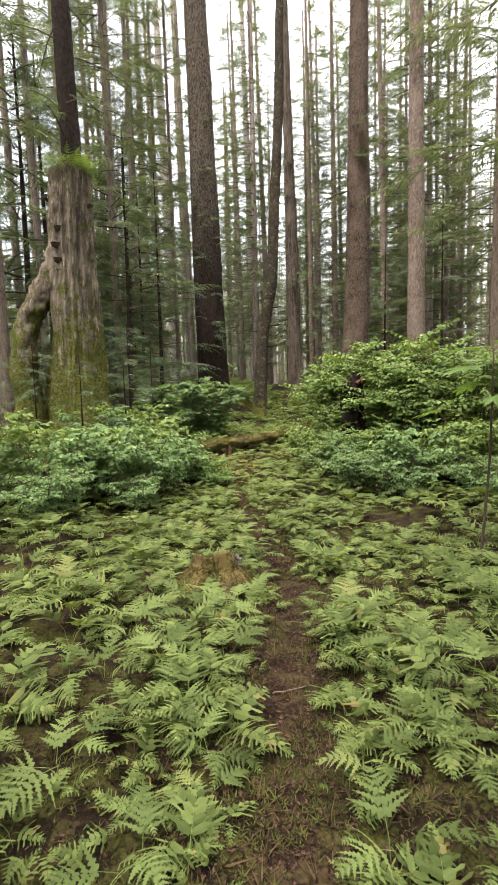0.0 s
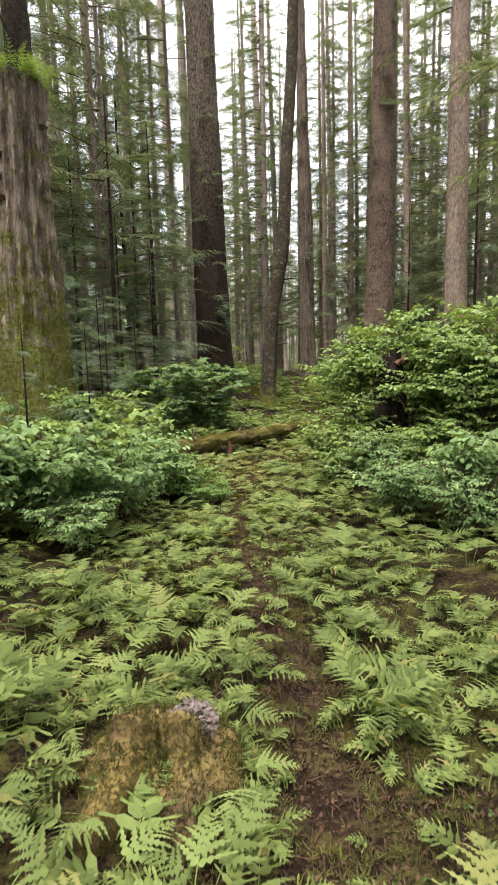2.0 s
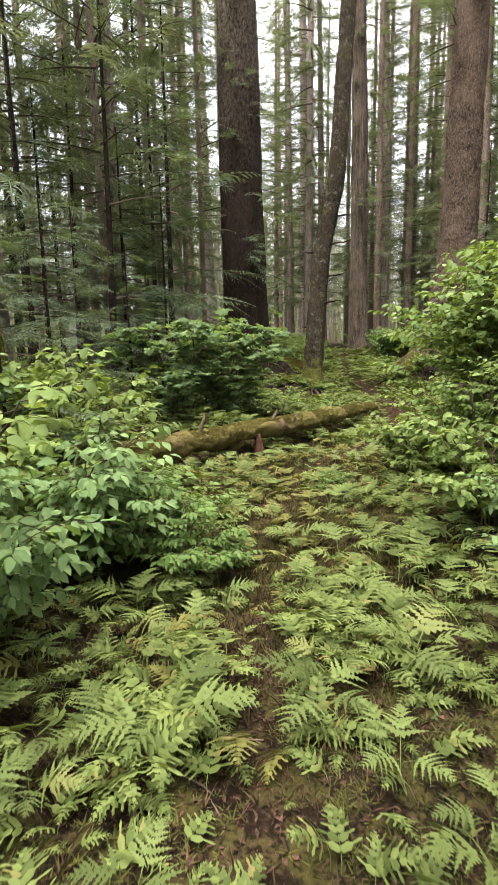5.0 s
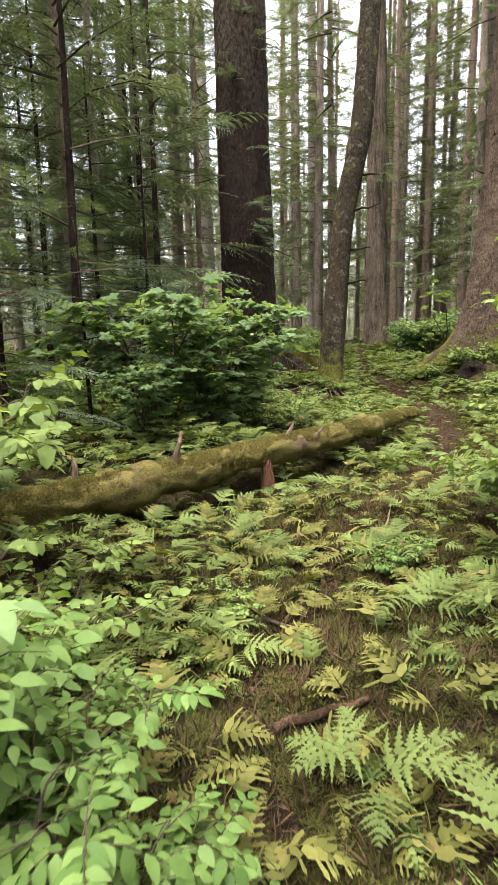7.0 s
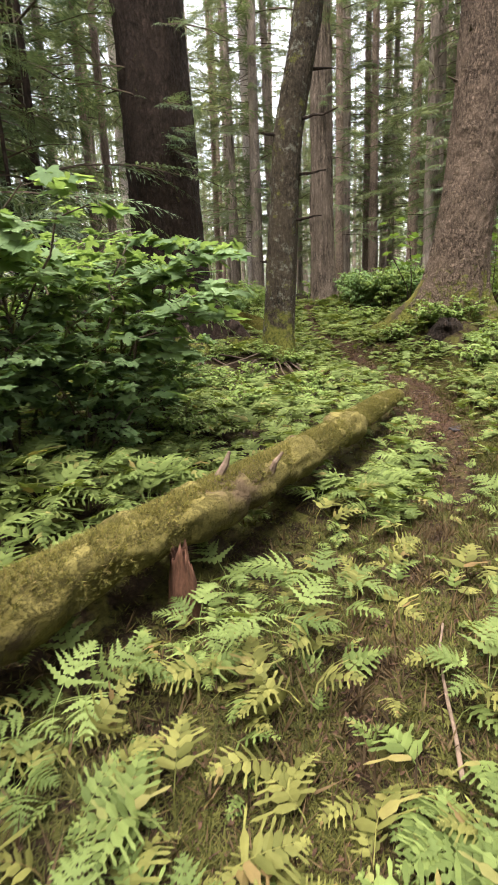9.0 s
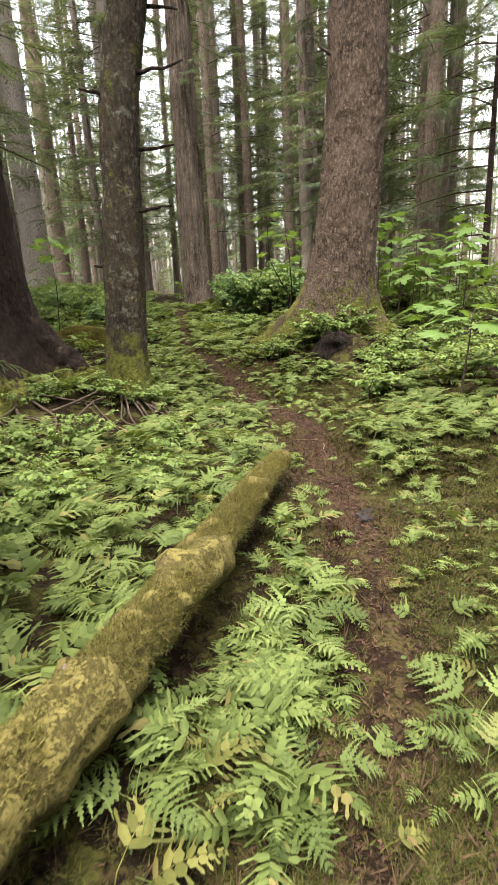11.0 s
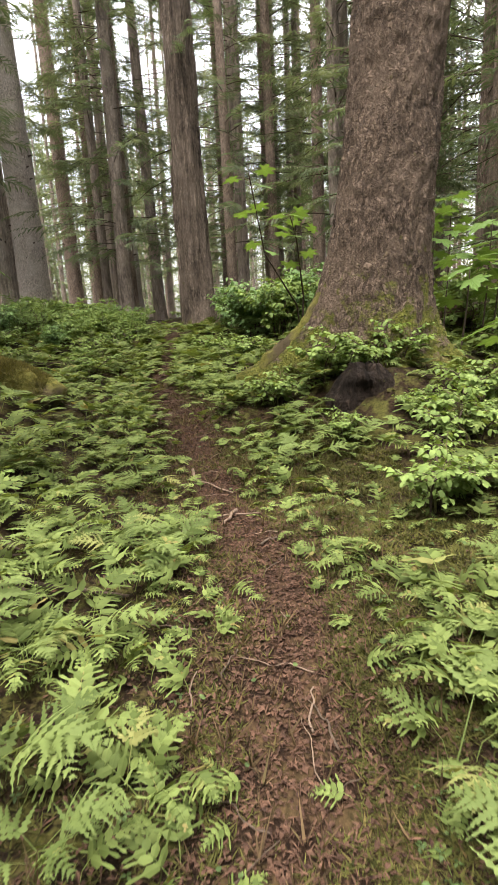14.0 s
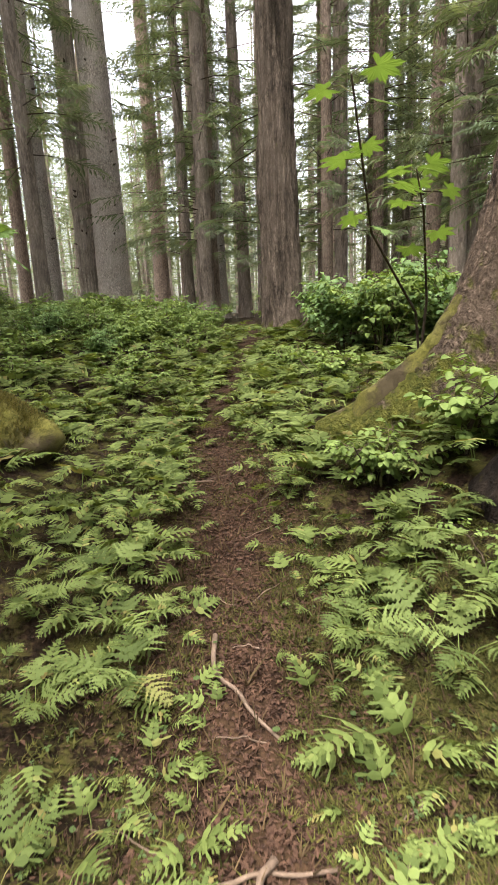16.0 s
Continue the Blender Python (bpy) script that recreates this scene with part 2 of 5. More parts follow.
M_TWIG = plain_material("twig", (0.035, 0.024, 0.017), (0.12, 0.085, 0.06), 20, (1, 1, 1))
M_STEM = plain_material("green_stem", (0.06, 0.06, 0.02), (0.16, 0.15, 0.05), 20)
M_LITTER = plain_material("dead_leaf", (0.014, 0.007, 0.005), (0.135, 0.072, 0.045), 25)
M_STICK = plain_material("bleached_stick", (0.085, 0.057, 0.04), (0.23, 0.16, 0.115), 18, (1, 1, 1))
M_SLATE = plain_material("wet_slab", (0.010, 0.008, 0.008), (0.03, 0.025, 0.026), 9, None, 0.6)
M_CONES = plain_material("cone_scales", (0.06, 0.045, 0.042), (0.25, 0.195, 0.175), 30)


# ---- tools for meshes ----
def vnoise(p, seed=0):
    """Smooth value noise in -1..1 at the rows of p."""
    p = np.asarray(p, float)
    i = np.floor(p).astype(np.int64)
    f = p - i
    f = f * f * (3 - 2 * f)
    out = np.zeros(len(p))
    for dx in (0, 1):
        for dy in (0, 1):
            for dz in (0, 1):
                h = (i[:, 0] + dx) * 374761393 + (i[:, 1] + dy) * 668265263 + (i[:, 2] + dz) * 2147483647 + seed * 974634541
                h = (h ^ (h >> 13)) * 1274126177
                h = ((h ^ (h >> 16)) & 0xFFFF) / 32767.5 - 1
                w = (f[:, 0] if dx else 1 - f[:, 0]) * (f[:, 1] if dy else 1 - f[:, 1]) * (f[:, 2] if dz else 1 - f[:, 2])
                out += w * h
    return out


def fbm(p, octaves=4, seed=0):
    p = np.asarray(p, float)
    return sum(vnoise(p * 2.03 ** o, seed + o) * 0.5 ** o for o in range(octaves))


def to_mesh(name, verts, faces, mats, smooth=False, slots=None):
    """faces: one array of triangles or of quads."""
    me = bpy.data.meshes.new(name)
    verts, faces = np.ascontiguousarray(verts, np.float32), np.ascontiguousarray(faces, np.int32)
    k = faces.shape[1]
    me.vertices.add(len(verts))
    me.vertices.foreach_set("co", verts.ravel())
    me.loops.add(faces.size)
    me.loops.foreach_set("vertex_index", faces.ravel())
    me.polygons.add(len(faces))
    me.polygons.foreach_set("loop_start", np.arange(0, faces.size, k, dtype=np.int32))
    me.polygons.foreach_set("use_smooth", np.full(len(faces), smooth))
    for m in mats if isinstance(mats, (list, tuple)) else [mats]:
        me.materials.append(m)
    if slots is not None:
        me.polygons.foreach_set("material_index", np.ascontiguousarray(slots, np.int32))
    me.update(calc_edges=True)
    return me


def join(pieces):
    """Joins (verts, faces) pairs that have faces of one size."""
    vs, fs, n = [], [], 0
    for v, f in pieces:
        vs.append(v)
        fs.append(np.asarray(f) + n)
        n += len(v)
    return np.concatenate(vs), np.concatenate(fs)


def part(name, me, parent, label="", m=None):
    ob = new(name, me)
    ob.parent = parent
    if m is not None:
        ob.matrix_basis = m
    return tagged(ob, label)


def tube(points, radii, sides=6, cap=True):
    """A tapered tube along points, as quads."""
    p = np.asarray(points, float)
    n = len(p)
    tan = np.gradient(p, axis=0)
    tan /= np.linalg.norm(tan, axis=1)[:, None] + 1e-9
    ref = np.array([1.0, 0, 0]) if abs(tan[0][0]) < 0.8 else np.array([0, 1.0, 0])
    u = np.cross(tan, ref)
    u /= np.linalg.norm(u, axis=1)[:, None] + 1e-9
    w = np.cross(tan, u)
    a = np.linspace(0, 2 * np.pi, sides, endpoint=False)
    ring = np.cos(a)[None, :, None] * u[:, None, :] + np.sin(a)[None, :, None] * w[:, None, :]
    v = (p[:, None, :] + ring * np.asarray(radii, float)[:, None, None]).reshape(-1, 3)
    f = []
    for k in range(n - 1):
        for s in range(sides):
            f.append((k * sides + s, k * sides + (s + 1) % sides, (k + 1) * sides + (s + 1) % sides, (k + 1) * sides + s))
    if cap:
        v = np.vstack([v, p[0], p[-1]])
        c0, c1 = len(v) - 2, len(v) - 1
        for s in range(0, sides, 2):
            f.append((c0, (s + 2) % sides, (s + 1) % sides, s))
            e = (n - 1) * sides
            f.append((c1, e + s, e + (s + 1) % sides, e + (s + 2) % sides))
    return v, np.array(f)


def frond(stipe, blade, width, pairs, lobes, angles, sweep=25, droop=0.15, base=0.28, narrow=0.85, thick=0.004, seed=0, taper=0.9):
    """A feathered leaf that rises from the origin and bends over along +y: a rachis with pinnae on both sides, each cut into lobes.
    angles: degrees from upright at the foot, where the blade begins and at the tip. One connected piece, triangles."""
    r = np.random.default_rng(seed)
    ns = 3 if stipe > 0 else 0
    lens = [stipe / max(ns, 1)] * ns + [blade / pairs] * pairs
    phis = list(np.linspace(angles[0], angles[1], ns + 1)[:ns]) + list(np.linspace(angles[1], angles[2], pairs))
    pts, tans = [np.zeros(3)], []
    for d, a in zip(lens, phis):
        t = np.array([0, math.sin(radians(a)), math.cos(radians(a))])
        tans.append(t)
        pts.append(pts[-1] + d * t)
    tans.append(tans[-1])
    V, F = [], []
    for k, p in enumerate(pts):
        w = thick * (1 - 0.75 * k / len(pts))
        V += [p + np.array([-w, 0, 0]), p + np.array([w, 0, 0])]
        if k:
            F += [(2 * k - 2, 2 * k - 1, 2 * k + 1), (2 * k - 2, 2 * k + 1, 2 * k)]
    for k in range(ns, ns + pairs):
        u = (k - ns) / pairs
        l0 = width * ((1 - u) ** taper) * (0.75 + 0.25 * min(1, u * 5 + (1 - narrow) * 6)) + 0.02 * width
        t = tans[k]
        nrm = np.array([0, -t[2], t[1]])
        for sgn in (-1, 1):
            l = l0 * r.uniform(0.78, 1.12)
            sw = radians(sweep + r.uniform(-10, 10) + 18 * u)
            d = sgn * math.cos(sw) * np.array([1.0, 0, 0]) + math.sin(sw) * t
            side = -sgn * math.sin(sw) * np.array([1.0, 0, 0]) + math.cos(sw) * t
            hw = base * l
            prev = 2 * k + (0 if sgn < 0 else 1)

            def spot(q, off, dip=0.0):
                return pts[k] + d * l * q + off * side + nrm * (0.06 * l * math.sin(q * 3) - droop * l * q * q - dip * hw)

            for j in range(1, lobes + 1):
                q = j / lobes
                V.append(spot(q, 0))
                cur = len(V) - 1
                reach = hw * (1 - 0.86 * (j - 0.5) / lobes) * r.uniform(0.85, 1.1)
                for o in (-1, 1):
                    flip = o * sgn > 0
                    V.append(spot(q - 0.35 / lobes, o * reach, 0.10))
                    tip = len(V) - 1
                    F.append((prev, cur, tip) if flip else (prev, tip, cur))
                prev = cur
    return np.array(V), np.array(F)


def fern_frond(stipe, blade, width, pairs, teeth, angles, seed=0, droop=0.13, sweep=26, thick=0.0035):
    """A triangular fern leaf that rises from the origin and arches over along +y. Its lowest pinnae are the longest;
    each pinna is a toothed blade with a twist of its own. angles: degrees from upright at foot, blade's base and tip."""
    r = np.random.default_rng(seed)
    n = 24
    phi = np.radians(np.concatenate([np.linspace(angles[0], angles[1], 6), np.linspace(angles[1], angles[2], n)]))
    step = np.concatenate([np.full(6, stipe / 6), np.full(n, blade / n)])
    line = np.vstack([[0, 0, 0], np.cumsum(np.stack([np.zeros(n + 6), np.sin(phi), np.cos(phi)], 1) * step[:, None], 0)])
    run = np.concatenate([[0], np.cumsum(step)])
    line[:, 0] = r.normal(0, 0.06) * run * run / run[-1]

    def at(d):
        return np.array([np.interp(d, run, line[:, c]) for c in range(3)])

    where = [stipe + blade * (1 - (1 - k / pairs) ** 1.3) for k in range(pairs + 1)]
    V, F = [], []
    for k, d in enumerate([0.0, stipe * 0.5] + where):
        w = thick * (1 - 0.8 * d / run[-1])
        p = at(d)
        V += [p + np.array([-w, 0, 0.001]), p + np.array([w, 0, 0.001])]
        if k:
            F += [(2 * k - 2, 2 * k - 1, 2 * k + 1), (2 * k - 2, 2 * k + 1, 2 * k)]
    for k in range(pairs):
        u = (where[k] - stipe) / blade
        p = at(where[k])
        t = at(where[k] + 0.01) - p
        t /= np.linalg.norm(t)
        nrm = np.array([0, -t[2], t[1]])
        for sgn in (-1, 1):
            l = width * (1 - u) ** 0.85 * r.uniform(0.86, 1.1) + 0.015 * width
            sw = radians(sweep + r.normal(0, 5) + 22 * u)
            d = sgn * math.cos(sw) * np.array([1.0, 0, 0]) + math.sin(sw) * t
            side = -sgn * math.sin(sw) * np.array([1.0, 0, 0]) + math.cos(sw) * t
            hw = 0.61 * (where[k + 1] - where[k])
            twist, sag = r.normal(0.1, 0.28), droop * r.uniform(0.4, 1.5)

            def spot(q, off):
                return p + d * l * q + off * side + nrm * (0.05 * l * math.sin(3 * q) - sag * l * q * q + off * twist - 0.25 * abs(off))

            V.append(spot(0.0, 0.0))
            mid = len(V) - 1
            edge = []
            for o in (-1, 1):
                V.append(spot(0.03, o * hw * 0.6))
                edge.append(len(V) - 1)
            for j in range(1, teeth + 1):
                q = j / teeth
                V.append(spot(q, 0.0))
                cur = len(V) - 1
                for e, o in enumerate((-1, 1)):
                    flip = o * sgn > 0
                    V.append(spot(q - 0.28 / teeth, o * hw * (1 - (q - 0.6 / teeth)) * r.uniform(0.88, 1.15)))
                    tip = len(V) - 1
                    tris = [(mid, tip, edge[e]), (mid, cur, tip)]
                    if j < teeth:
                        V.append(spot(q + 0.02, o * hw * 0.38 * (1 - q)))
                        edge[e] = len(V) - 1
                        tris.append((cur, edge[e], tip))
                    F += tris if flip else [(a, c, b) for a, b, c in tris]
                mid = cur
    return np.array(V), np.array(F)


def leaf(length, width, fold=0.18, droop=0.2, teeth=0.0, n=4):
    """An ovate leaf along +y, folded on its midrib, one connected piece."""
    V, F = [(0, 0, 0)], []
    for k in range(1, n + 1):
        q = k / n
        z = -droop * length * q * q
        if k == n:
            V.append((0, length, z))
            c = len(V) - 1
            b = c - 3
            F += [(b, c, b + 1), (b, b + 2, c)]
        else:
            h = 0.5 * width * math.sin(math.pi * q ** 0.75) * (1 + teeth * (k % 2))
            V += [(0, length * q, z), (-h, length * (q + 0.03), z + fold * h), (h, length * (q + 0.03), z + fold * h)]
            c = len(V) - 3
            if k == 1:
                F += [(0, c, c + 1), (0, c + 2, c)]
            else:
                b = c - 3
                F += [(b, c, c + 1), (b, c + 1, b + 1), (b, b + 2, c + 2), (b, c + 2, c)]
    return np.array(V, float), np.array(F)


def rotations(yaw, tilt=0.0, roll=0.0):
    """Matrices that roll about y, tilt about x and then turn about z (radians, arrays)."""
    yaw, tilt, roll = np.broadcast_arrays(np.asarray(yaw, float), tilt, roll)
    n = len(yaw)
    cy, sy, ct, st, cr, sr = np.cos(yaw), np.sin(yaw), np.cos(tilt), np.sin(tilt), np.cos(roll), np.sin(roll)
    z, o = np.zeros(n), np.ones(n)
    Z = np.stack([cy, -sy, z, sy, cy, z, z, z, o], 1).reshape(n, 3, 3)
    X = np.stack([o, z, z, z, ct, -st, z, st, ct], 1).reshape(n, 3, 3)
    Y = np.stack([cr, z, sr, z, o, z, -sr, z, cr], 1).reshape(n, 3, 3)
    return Z @ X @ Y


def scatter(shapes, pick, R, T, S):
    """Copies of the shapes in one pair of arrays."""
    out = []
    for k, (v, f) in enumerate(shapes):
        sel = np.nonzero(pick == k)[0]
        if not len(sel):
            continue
        V = np.einsum("nij,vj->nvi", R[sel] * S[sel][:, None, None], v) + T[sel][:, None, :]
        F = f[None] + (np.arange(len(sel)) * len(v))[:, None, None]
        out.append((V.reshape(-1, 3), F.reshape(-1, f.shape[1])))
    return join(out)


# ---- the lie of the land ----
TRAIL = [(0.1, -8), (0.1, 0), (0.15, 2.2), (0.2, 3.6), (0.4, 4.6), (0.24, 5.75), (0.08, 6.6), (-0.12, 8), (-0.27, 10), (-0.25, 11.2), (-0.08, 12.2),
         (0.15, 13), (0.7, 14), (1.4, 15.2), (1.85, 16.5), (2.1, 17.5), (2.42, 19.2), (2.42, 20), (2.25, 21.3), (2.1, 22.7), (1.9, 24.5), (1.75, 26),
         (2.0, 28.5), (2.2, 31), (2.0, 36), (2.0, 90)]
LAND = [(-40, -0.1), (0, -0.15), (4, -0.22), (7, -0.32), (9, -0.36), (12, -0.32), (14, -0.28), (17, -0.3), (21, -0.22), (23.5, 0.02), (26, 0.27), (31, 0.85), (36, 1.15), (45, 1.4), (90, 1.7), (400, 2.0)]
MOUNDS = [(-1.2, 20.9, 0.3, 1.5), (4.6, 23.6, 0.28, 1.7), (4.0, 22.5, 0.26, 0.75), (0.5, 20.6, 0.25, 0.9), (-3.5, 11.4, 0.5, 1.5), (2.9, 31.3, 0.15, 1.2), (2.3, 10.7, 0.25, 1.2),
          (5.0, 19.0, 0.25, 2.0), (-0.2, 23.8, 0.3, 0.9), (-3.5, 17.0, 0.25, 1.6), (-1.2, 12.5, -0.16, 0.5), (-0.2, 13.9, -0.14, 0.5), (0.75, 15.6, -0.1, 0.4)]


def trail_x(y):
    return np.interp(y, [q[1] for q in TRAIL], [q[0] for q in TRAIL])


def land(x, y):
    """Height of the forest floor."""
    x, y = np.broadcast_arrays(np.asarray(x, float), np.asarray(y, float))
    z = np.interp(y, [q[0] for q in LAND], [q[1] for q in LAND])
    u = np.abs(x - trail_x(y))
    rise = np.interp(y, [0, 9, 13, 24, 34], [0.15, 0.25, 0.30, 0.30, 0.1])
    z = z + rise * np.clip((u - 0.25) / 2.6, 0, 1) ** 1.2
    for mx, my, h, r in MOUNDS:
        z = z + h * np.exp(-((x - mx) ** 2 + (y - my) ** 2) / r ** 2)
    p = np.stack([x.ravel(), y.ravel(), np.zeros(x.size)], 1)
    rough = 0.35 + 0.65 * np.clip(u.ravel() / 0.7, 0, 1)
    b = 0.11 * fbm(p * 0.9, 3, 3) * rough + 0.035 * fbm(p * 4.0, 3, 9) * rough
    return z + b.reshape(x.shape)


def spread(a, b, step, far):
    mid = np.arange(a, b + step / 2, step)
    out = np.geomspace(step * 1.5, far, 36).cumsum()
    out = out[out < far]
    return np.concatenate([(a - out)[::-1], mid, b + out])


xs, ys = spread(-4.5, 6.5, 0.085, 420), spread(-2.0, 31.0, 0.085, 420)
gx, gy = np.meshgrid(xs, ys)
gz = land(gx, gy)
ids = np.arange(gx.size).reshape(gx.shape)
quads = np.stack([ids[:-1, :-1], ids[:-1, 1:], ids[1:, 1:], ids[1:, :-1]], -1).reshape(-1, 4)
me = to_mesh("ground", np.stack([gx, gy, gz], -1).reshape(-1, 3), quads, M_GROUND, True)
worn = me.attributes.new("trodden", "FLOAT", "POINT")
edge = 0.14 * fbm(np.stack([gx.ravel() * 2.2, gy.ravel() * 2.2, np.zeros(gx.size)], 1), 3, 21).reshape(gx.shape)
width = np.interp(gy, [0, 8, 12, 16, 20, 26, 30], [0.24, 0.26, 0.34, 0.36, 0.40, 0.26, 0.2])
wear = np.interp(gy, [0, 4, 6, 8, 13, 16, 18, 22, 26], [0.62, 0.6, 0.45, 0.35, 0.35, 0.5, 0.75, 1.0, 0.85])
worn.data.foreach_set("value", (wear * np.clip(1.15 - (np.abs(gx - trail_x(gy)) + edge) / (1.7 * width), 0, 1)).ravel().astype(np.float32))
tagged(new("ground", me), "forest floor of moss and humus with a trodden line of brown needle litter", "ground", kind="structure")


# ---- trunks ----
def trunk_arrays(radius, height, roots=(), lean=(0, 0), bend=0.0, sides=40, step=0.12, relief=0.012, top=0.25, flare=0.35, flare_h=0.5, seed=0, below=0.5, grain=(9, 2.5), kink=(0, 0, 1)):
    """roots: (degrees, reach, half-width in degrees, height at which it dies away)."""
    low = np.arange(-below, min(4.0, height), step)
    h = np.concatenate([low, np.arange(low[-1] + step * 2, min(9, height), step * 2), np.linspace(min(9.2, height), height, 14)]) if height > 9.3 else np.arange(-below, height, step)
    a = np.linspace(0, 2 * np.pi, sides, endpoint=False)
    H, A = np.meshgrid(h, a, indexing="ij")
    up = np.clip(H, -0.15, None)
    r = radius * (1 - (1 - top) * np.clip(H, 0, None) / height) + radius * flare * np.exp(-up / flare_h)
    for deg, reach, half, fade in roots:
        d = (A - radians(deg) + np.pi) % (2 * np.pi) - np.pi
        r += reach * np.exp(-(d / radians(half)) ** 2) * np.exp(-np.clip(H + 0.05, 0, None) / fade)
    p = np.stack([np.cos(A).ravel() * radius * grain[0], np.sin(A).ravel() * radius * grain[0], H.ravel() * grain[1]], 1)
    r += relief * (fbm(p, 3, seed) + 0.6 * np.abs(fbm(p * 2.3, 2, seed + 5))).reshape(r.shape)
    r += 0.05 * radius * vnoise(p * 0.16, seed + 40).reshape(r.shape)
    cx = lean[0] * H + bend * np.sin(H * 0.7) + kink[0] / (1 + np.exp(-(H - kink[1]) / kink[2]))
    cy = lean[1] * H
    V = np.stack([cx + r * np.cos(A), cy + r * np.sin(A), H], -1).reshape(-1, 3)
    i = np.arange(V.shape[0]).reshape(H.shape)
    j = np.roll(i, -1, axis=1)
    F = np.stack([i[:-1], j[:-1], j[1:], i[1:]], -1).reshape(-1, 4)
    V = np.vstack([V, [[cx[-1].mean(), cy[-1].mean(), h[-1] + 0.02]]])
    c = len(V) - 1
    F = np.vstack([F, [(c, i[-1][k], i[-1][(k + 1) % sides], i[-1][(k + 2) % sides]) for k in range(0, sides, 2)]])
    return V, F


def thing(name, x, y, z, label, category, group="", kind="", turn=0.0, size=1.0):
    ob = new(name)
    ob.empty_display_size = 0.1
    ob.matrix_basis = pose(x, y, z, 0, 0, turn) @ Matrix.Scale(size, 4)
    return tagged(ob, label, category, group, kind)


def tree(x, y, radius, height, mat, label, roots=(), name="spruce_tree", **kw):
    z = float(land(x, y))
    ob = thing(name, x, y, z, label, "tree")
    v, f = trunk_arrays(radius, height, roots, **kw)
    part("trunk", to_mesh("trunk", v, f, mat, True), ob)
    return ob


def stub(parent, h, deg, radius, length, rise=0.1, thick=0.03, mat=None, name="dead_branch", seed=0):
    """A broken branch that stands out of a trunk."""
    r = np.random.default_rng(seed)
    n = 6
    d = np.array([math.cos(radians(deg)), math.sin(radians(deg)), rise])
    pts = [np.array([0, 0, h]) + d * (radius * 0.7) + d * length * k / (n - 1) + r.normal(0, 0.02 * length, 3) * (k > 0) for k in range(n)]
    v, f = tube(pts, np.linspace(thick, thick * 0.35, n), 6)
    return part(name, to_mesh("dead_branch", v, f, mat or M_TWIG, True), parent)


# ---- conifer sprays and branches ----
SPRAYS_FAR = [frond(0, 1.0, 0.38, 6, 1, (80, 84, 116), 34, 0.3, 0.15, 0.6, 0.010, s, 0.6) for s in (1, 2, 3)]
SPRAYS_NEAR = [frond(0, 1.0, 0.36, 12, 2, (82, 86, 112), 38, 0.25, 0.08, 0.6, 0.006, s, 0.7) for s in (4, 5, 6)]


def branch(r, origin, deg, length, rise, sag, sprays, count, size, thick=0.02):
    """One bough: its limb as quads, its sprays as placements."""
    a = radians(deg)
    d = np.array([math.cos(a), math.sin(a), 0])
    q = np.linspace(0, 1, 4)
    pts = origin + d * (length * q)[:, None] + np.array([0, 0, 1.0]) * (rise * length * q - sag * length * q * q)[:, None]
    limb = tube(pts, np.linspace(thick, thick * 0.2, 4), 3, False)
    T, yaw = [], []
    for k in range(count):
        s = 0.25 + 0.75 * (k + r.uniform(0, 0.8)) / count
        T.append([np.interp(s, q, pts[:, c]) for c in range(3)])
        yaw.append(a - np.pi / 2 + r.choice([-1, 1]) * r.uniform(0.1, 1.1) * (1.15 - 0.9 * s))
    return limb, np.array(T), np.array(yaw), r.uniform(0.7, 1.15, count) * size


def crown(seed, low, high, reach, boughs, per, size, sprays, mat, sag=0.25, tops=1.0, thick=0.02, wood=None):
    """A crown's boughs and sprays about the z axis, thinner towards the top: one mesh."""
    r = np.random.default_rng(seed)
    limbs, T, Y, S = [], [], [], []
    for k in range(boughs):
        q = (k + r.uniform(0, 1)) / boughs
        h = low + (high - low) * q
        l = reach * r.uniform(0.5, 1.1) * (1 - tops * 0.8 * q)
        limb, t, yaw, s = branch(r, np.array([0, 0, h]), r.uniform(0, 360), l, r.uniform(0.0, 0.25), sag * r.uniform(0.6, 1.5), sprays, per, size * (0.6 + 0.4 * (1 - q)), thick)
        limbs.append(limb)
        T.append(t), Y.append(yaw), S.append(s)
    T, Y, S = np.concatenate(T), np.concatenate(Y), np.concatenate(S)
    n = len(T)
    v, f = scatter(sprays, r.integers(0, len(sprays), n), rotations(Y, r.normal(-0.12, 0.15, n), r.normal(0, 0.25, n)), T, S)
    lv, lf = join(limbs)
    lf = np.vstack([lf[:, [0, 1, 2]], lf[:, [0, 2, 3]]])
    V, F = join([(v, f), (lv, lf)])
    return to_mesh("crown", V, F, [mat, wood or M_TWIG], False, np.r_[np.zeros(len(f)), np.ones(len(lf))])


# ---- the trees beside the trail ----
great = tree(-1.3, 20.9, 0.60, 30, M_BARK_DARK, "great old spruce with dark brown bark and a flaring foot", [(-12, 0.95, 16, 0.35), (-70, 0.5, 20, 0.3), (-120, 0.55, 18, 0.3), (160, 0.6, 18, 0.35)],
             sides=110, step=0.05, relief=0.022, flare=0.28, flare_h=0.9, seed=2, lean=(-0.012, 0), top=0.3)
mossy = tree(4.55, 23.55, 0.57, 30, M_BARK_SPRUCE, "tall spruce with grey-brown scaly bark and mossy roots", [(173, 1.05, 16, 0.58), (-95, 0.3, 16, 0.25), (-35, 0.5, 12, 0.3), (80, 0.4, 20, 0.3)],
             sides=150, step=0.035, relief=0.022, grain=(17, 8), flare=0.30, flare_h=0.6, seed=5, lean=(0.012, 0), kink=(0.26, 2.4, 0.8), top=0.3)
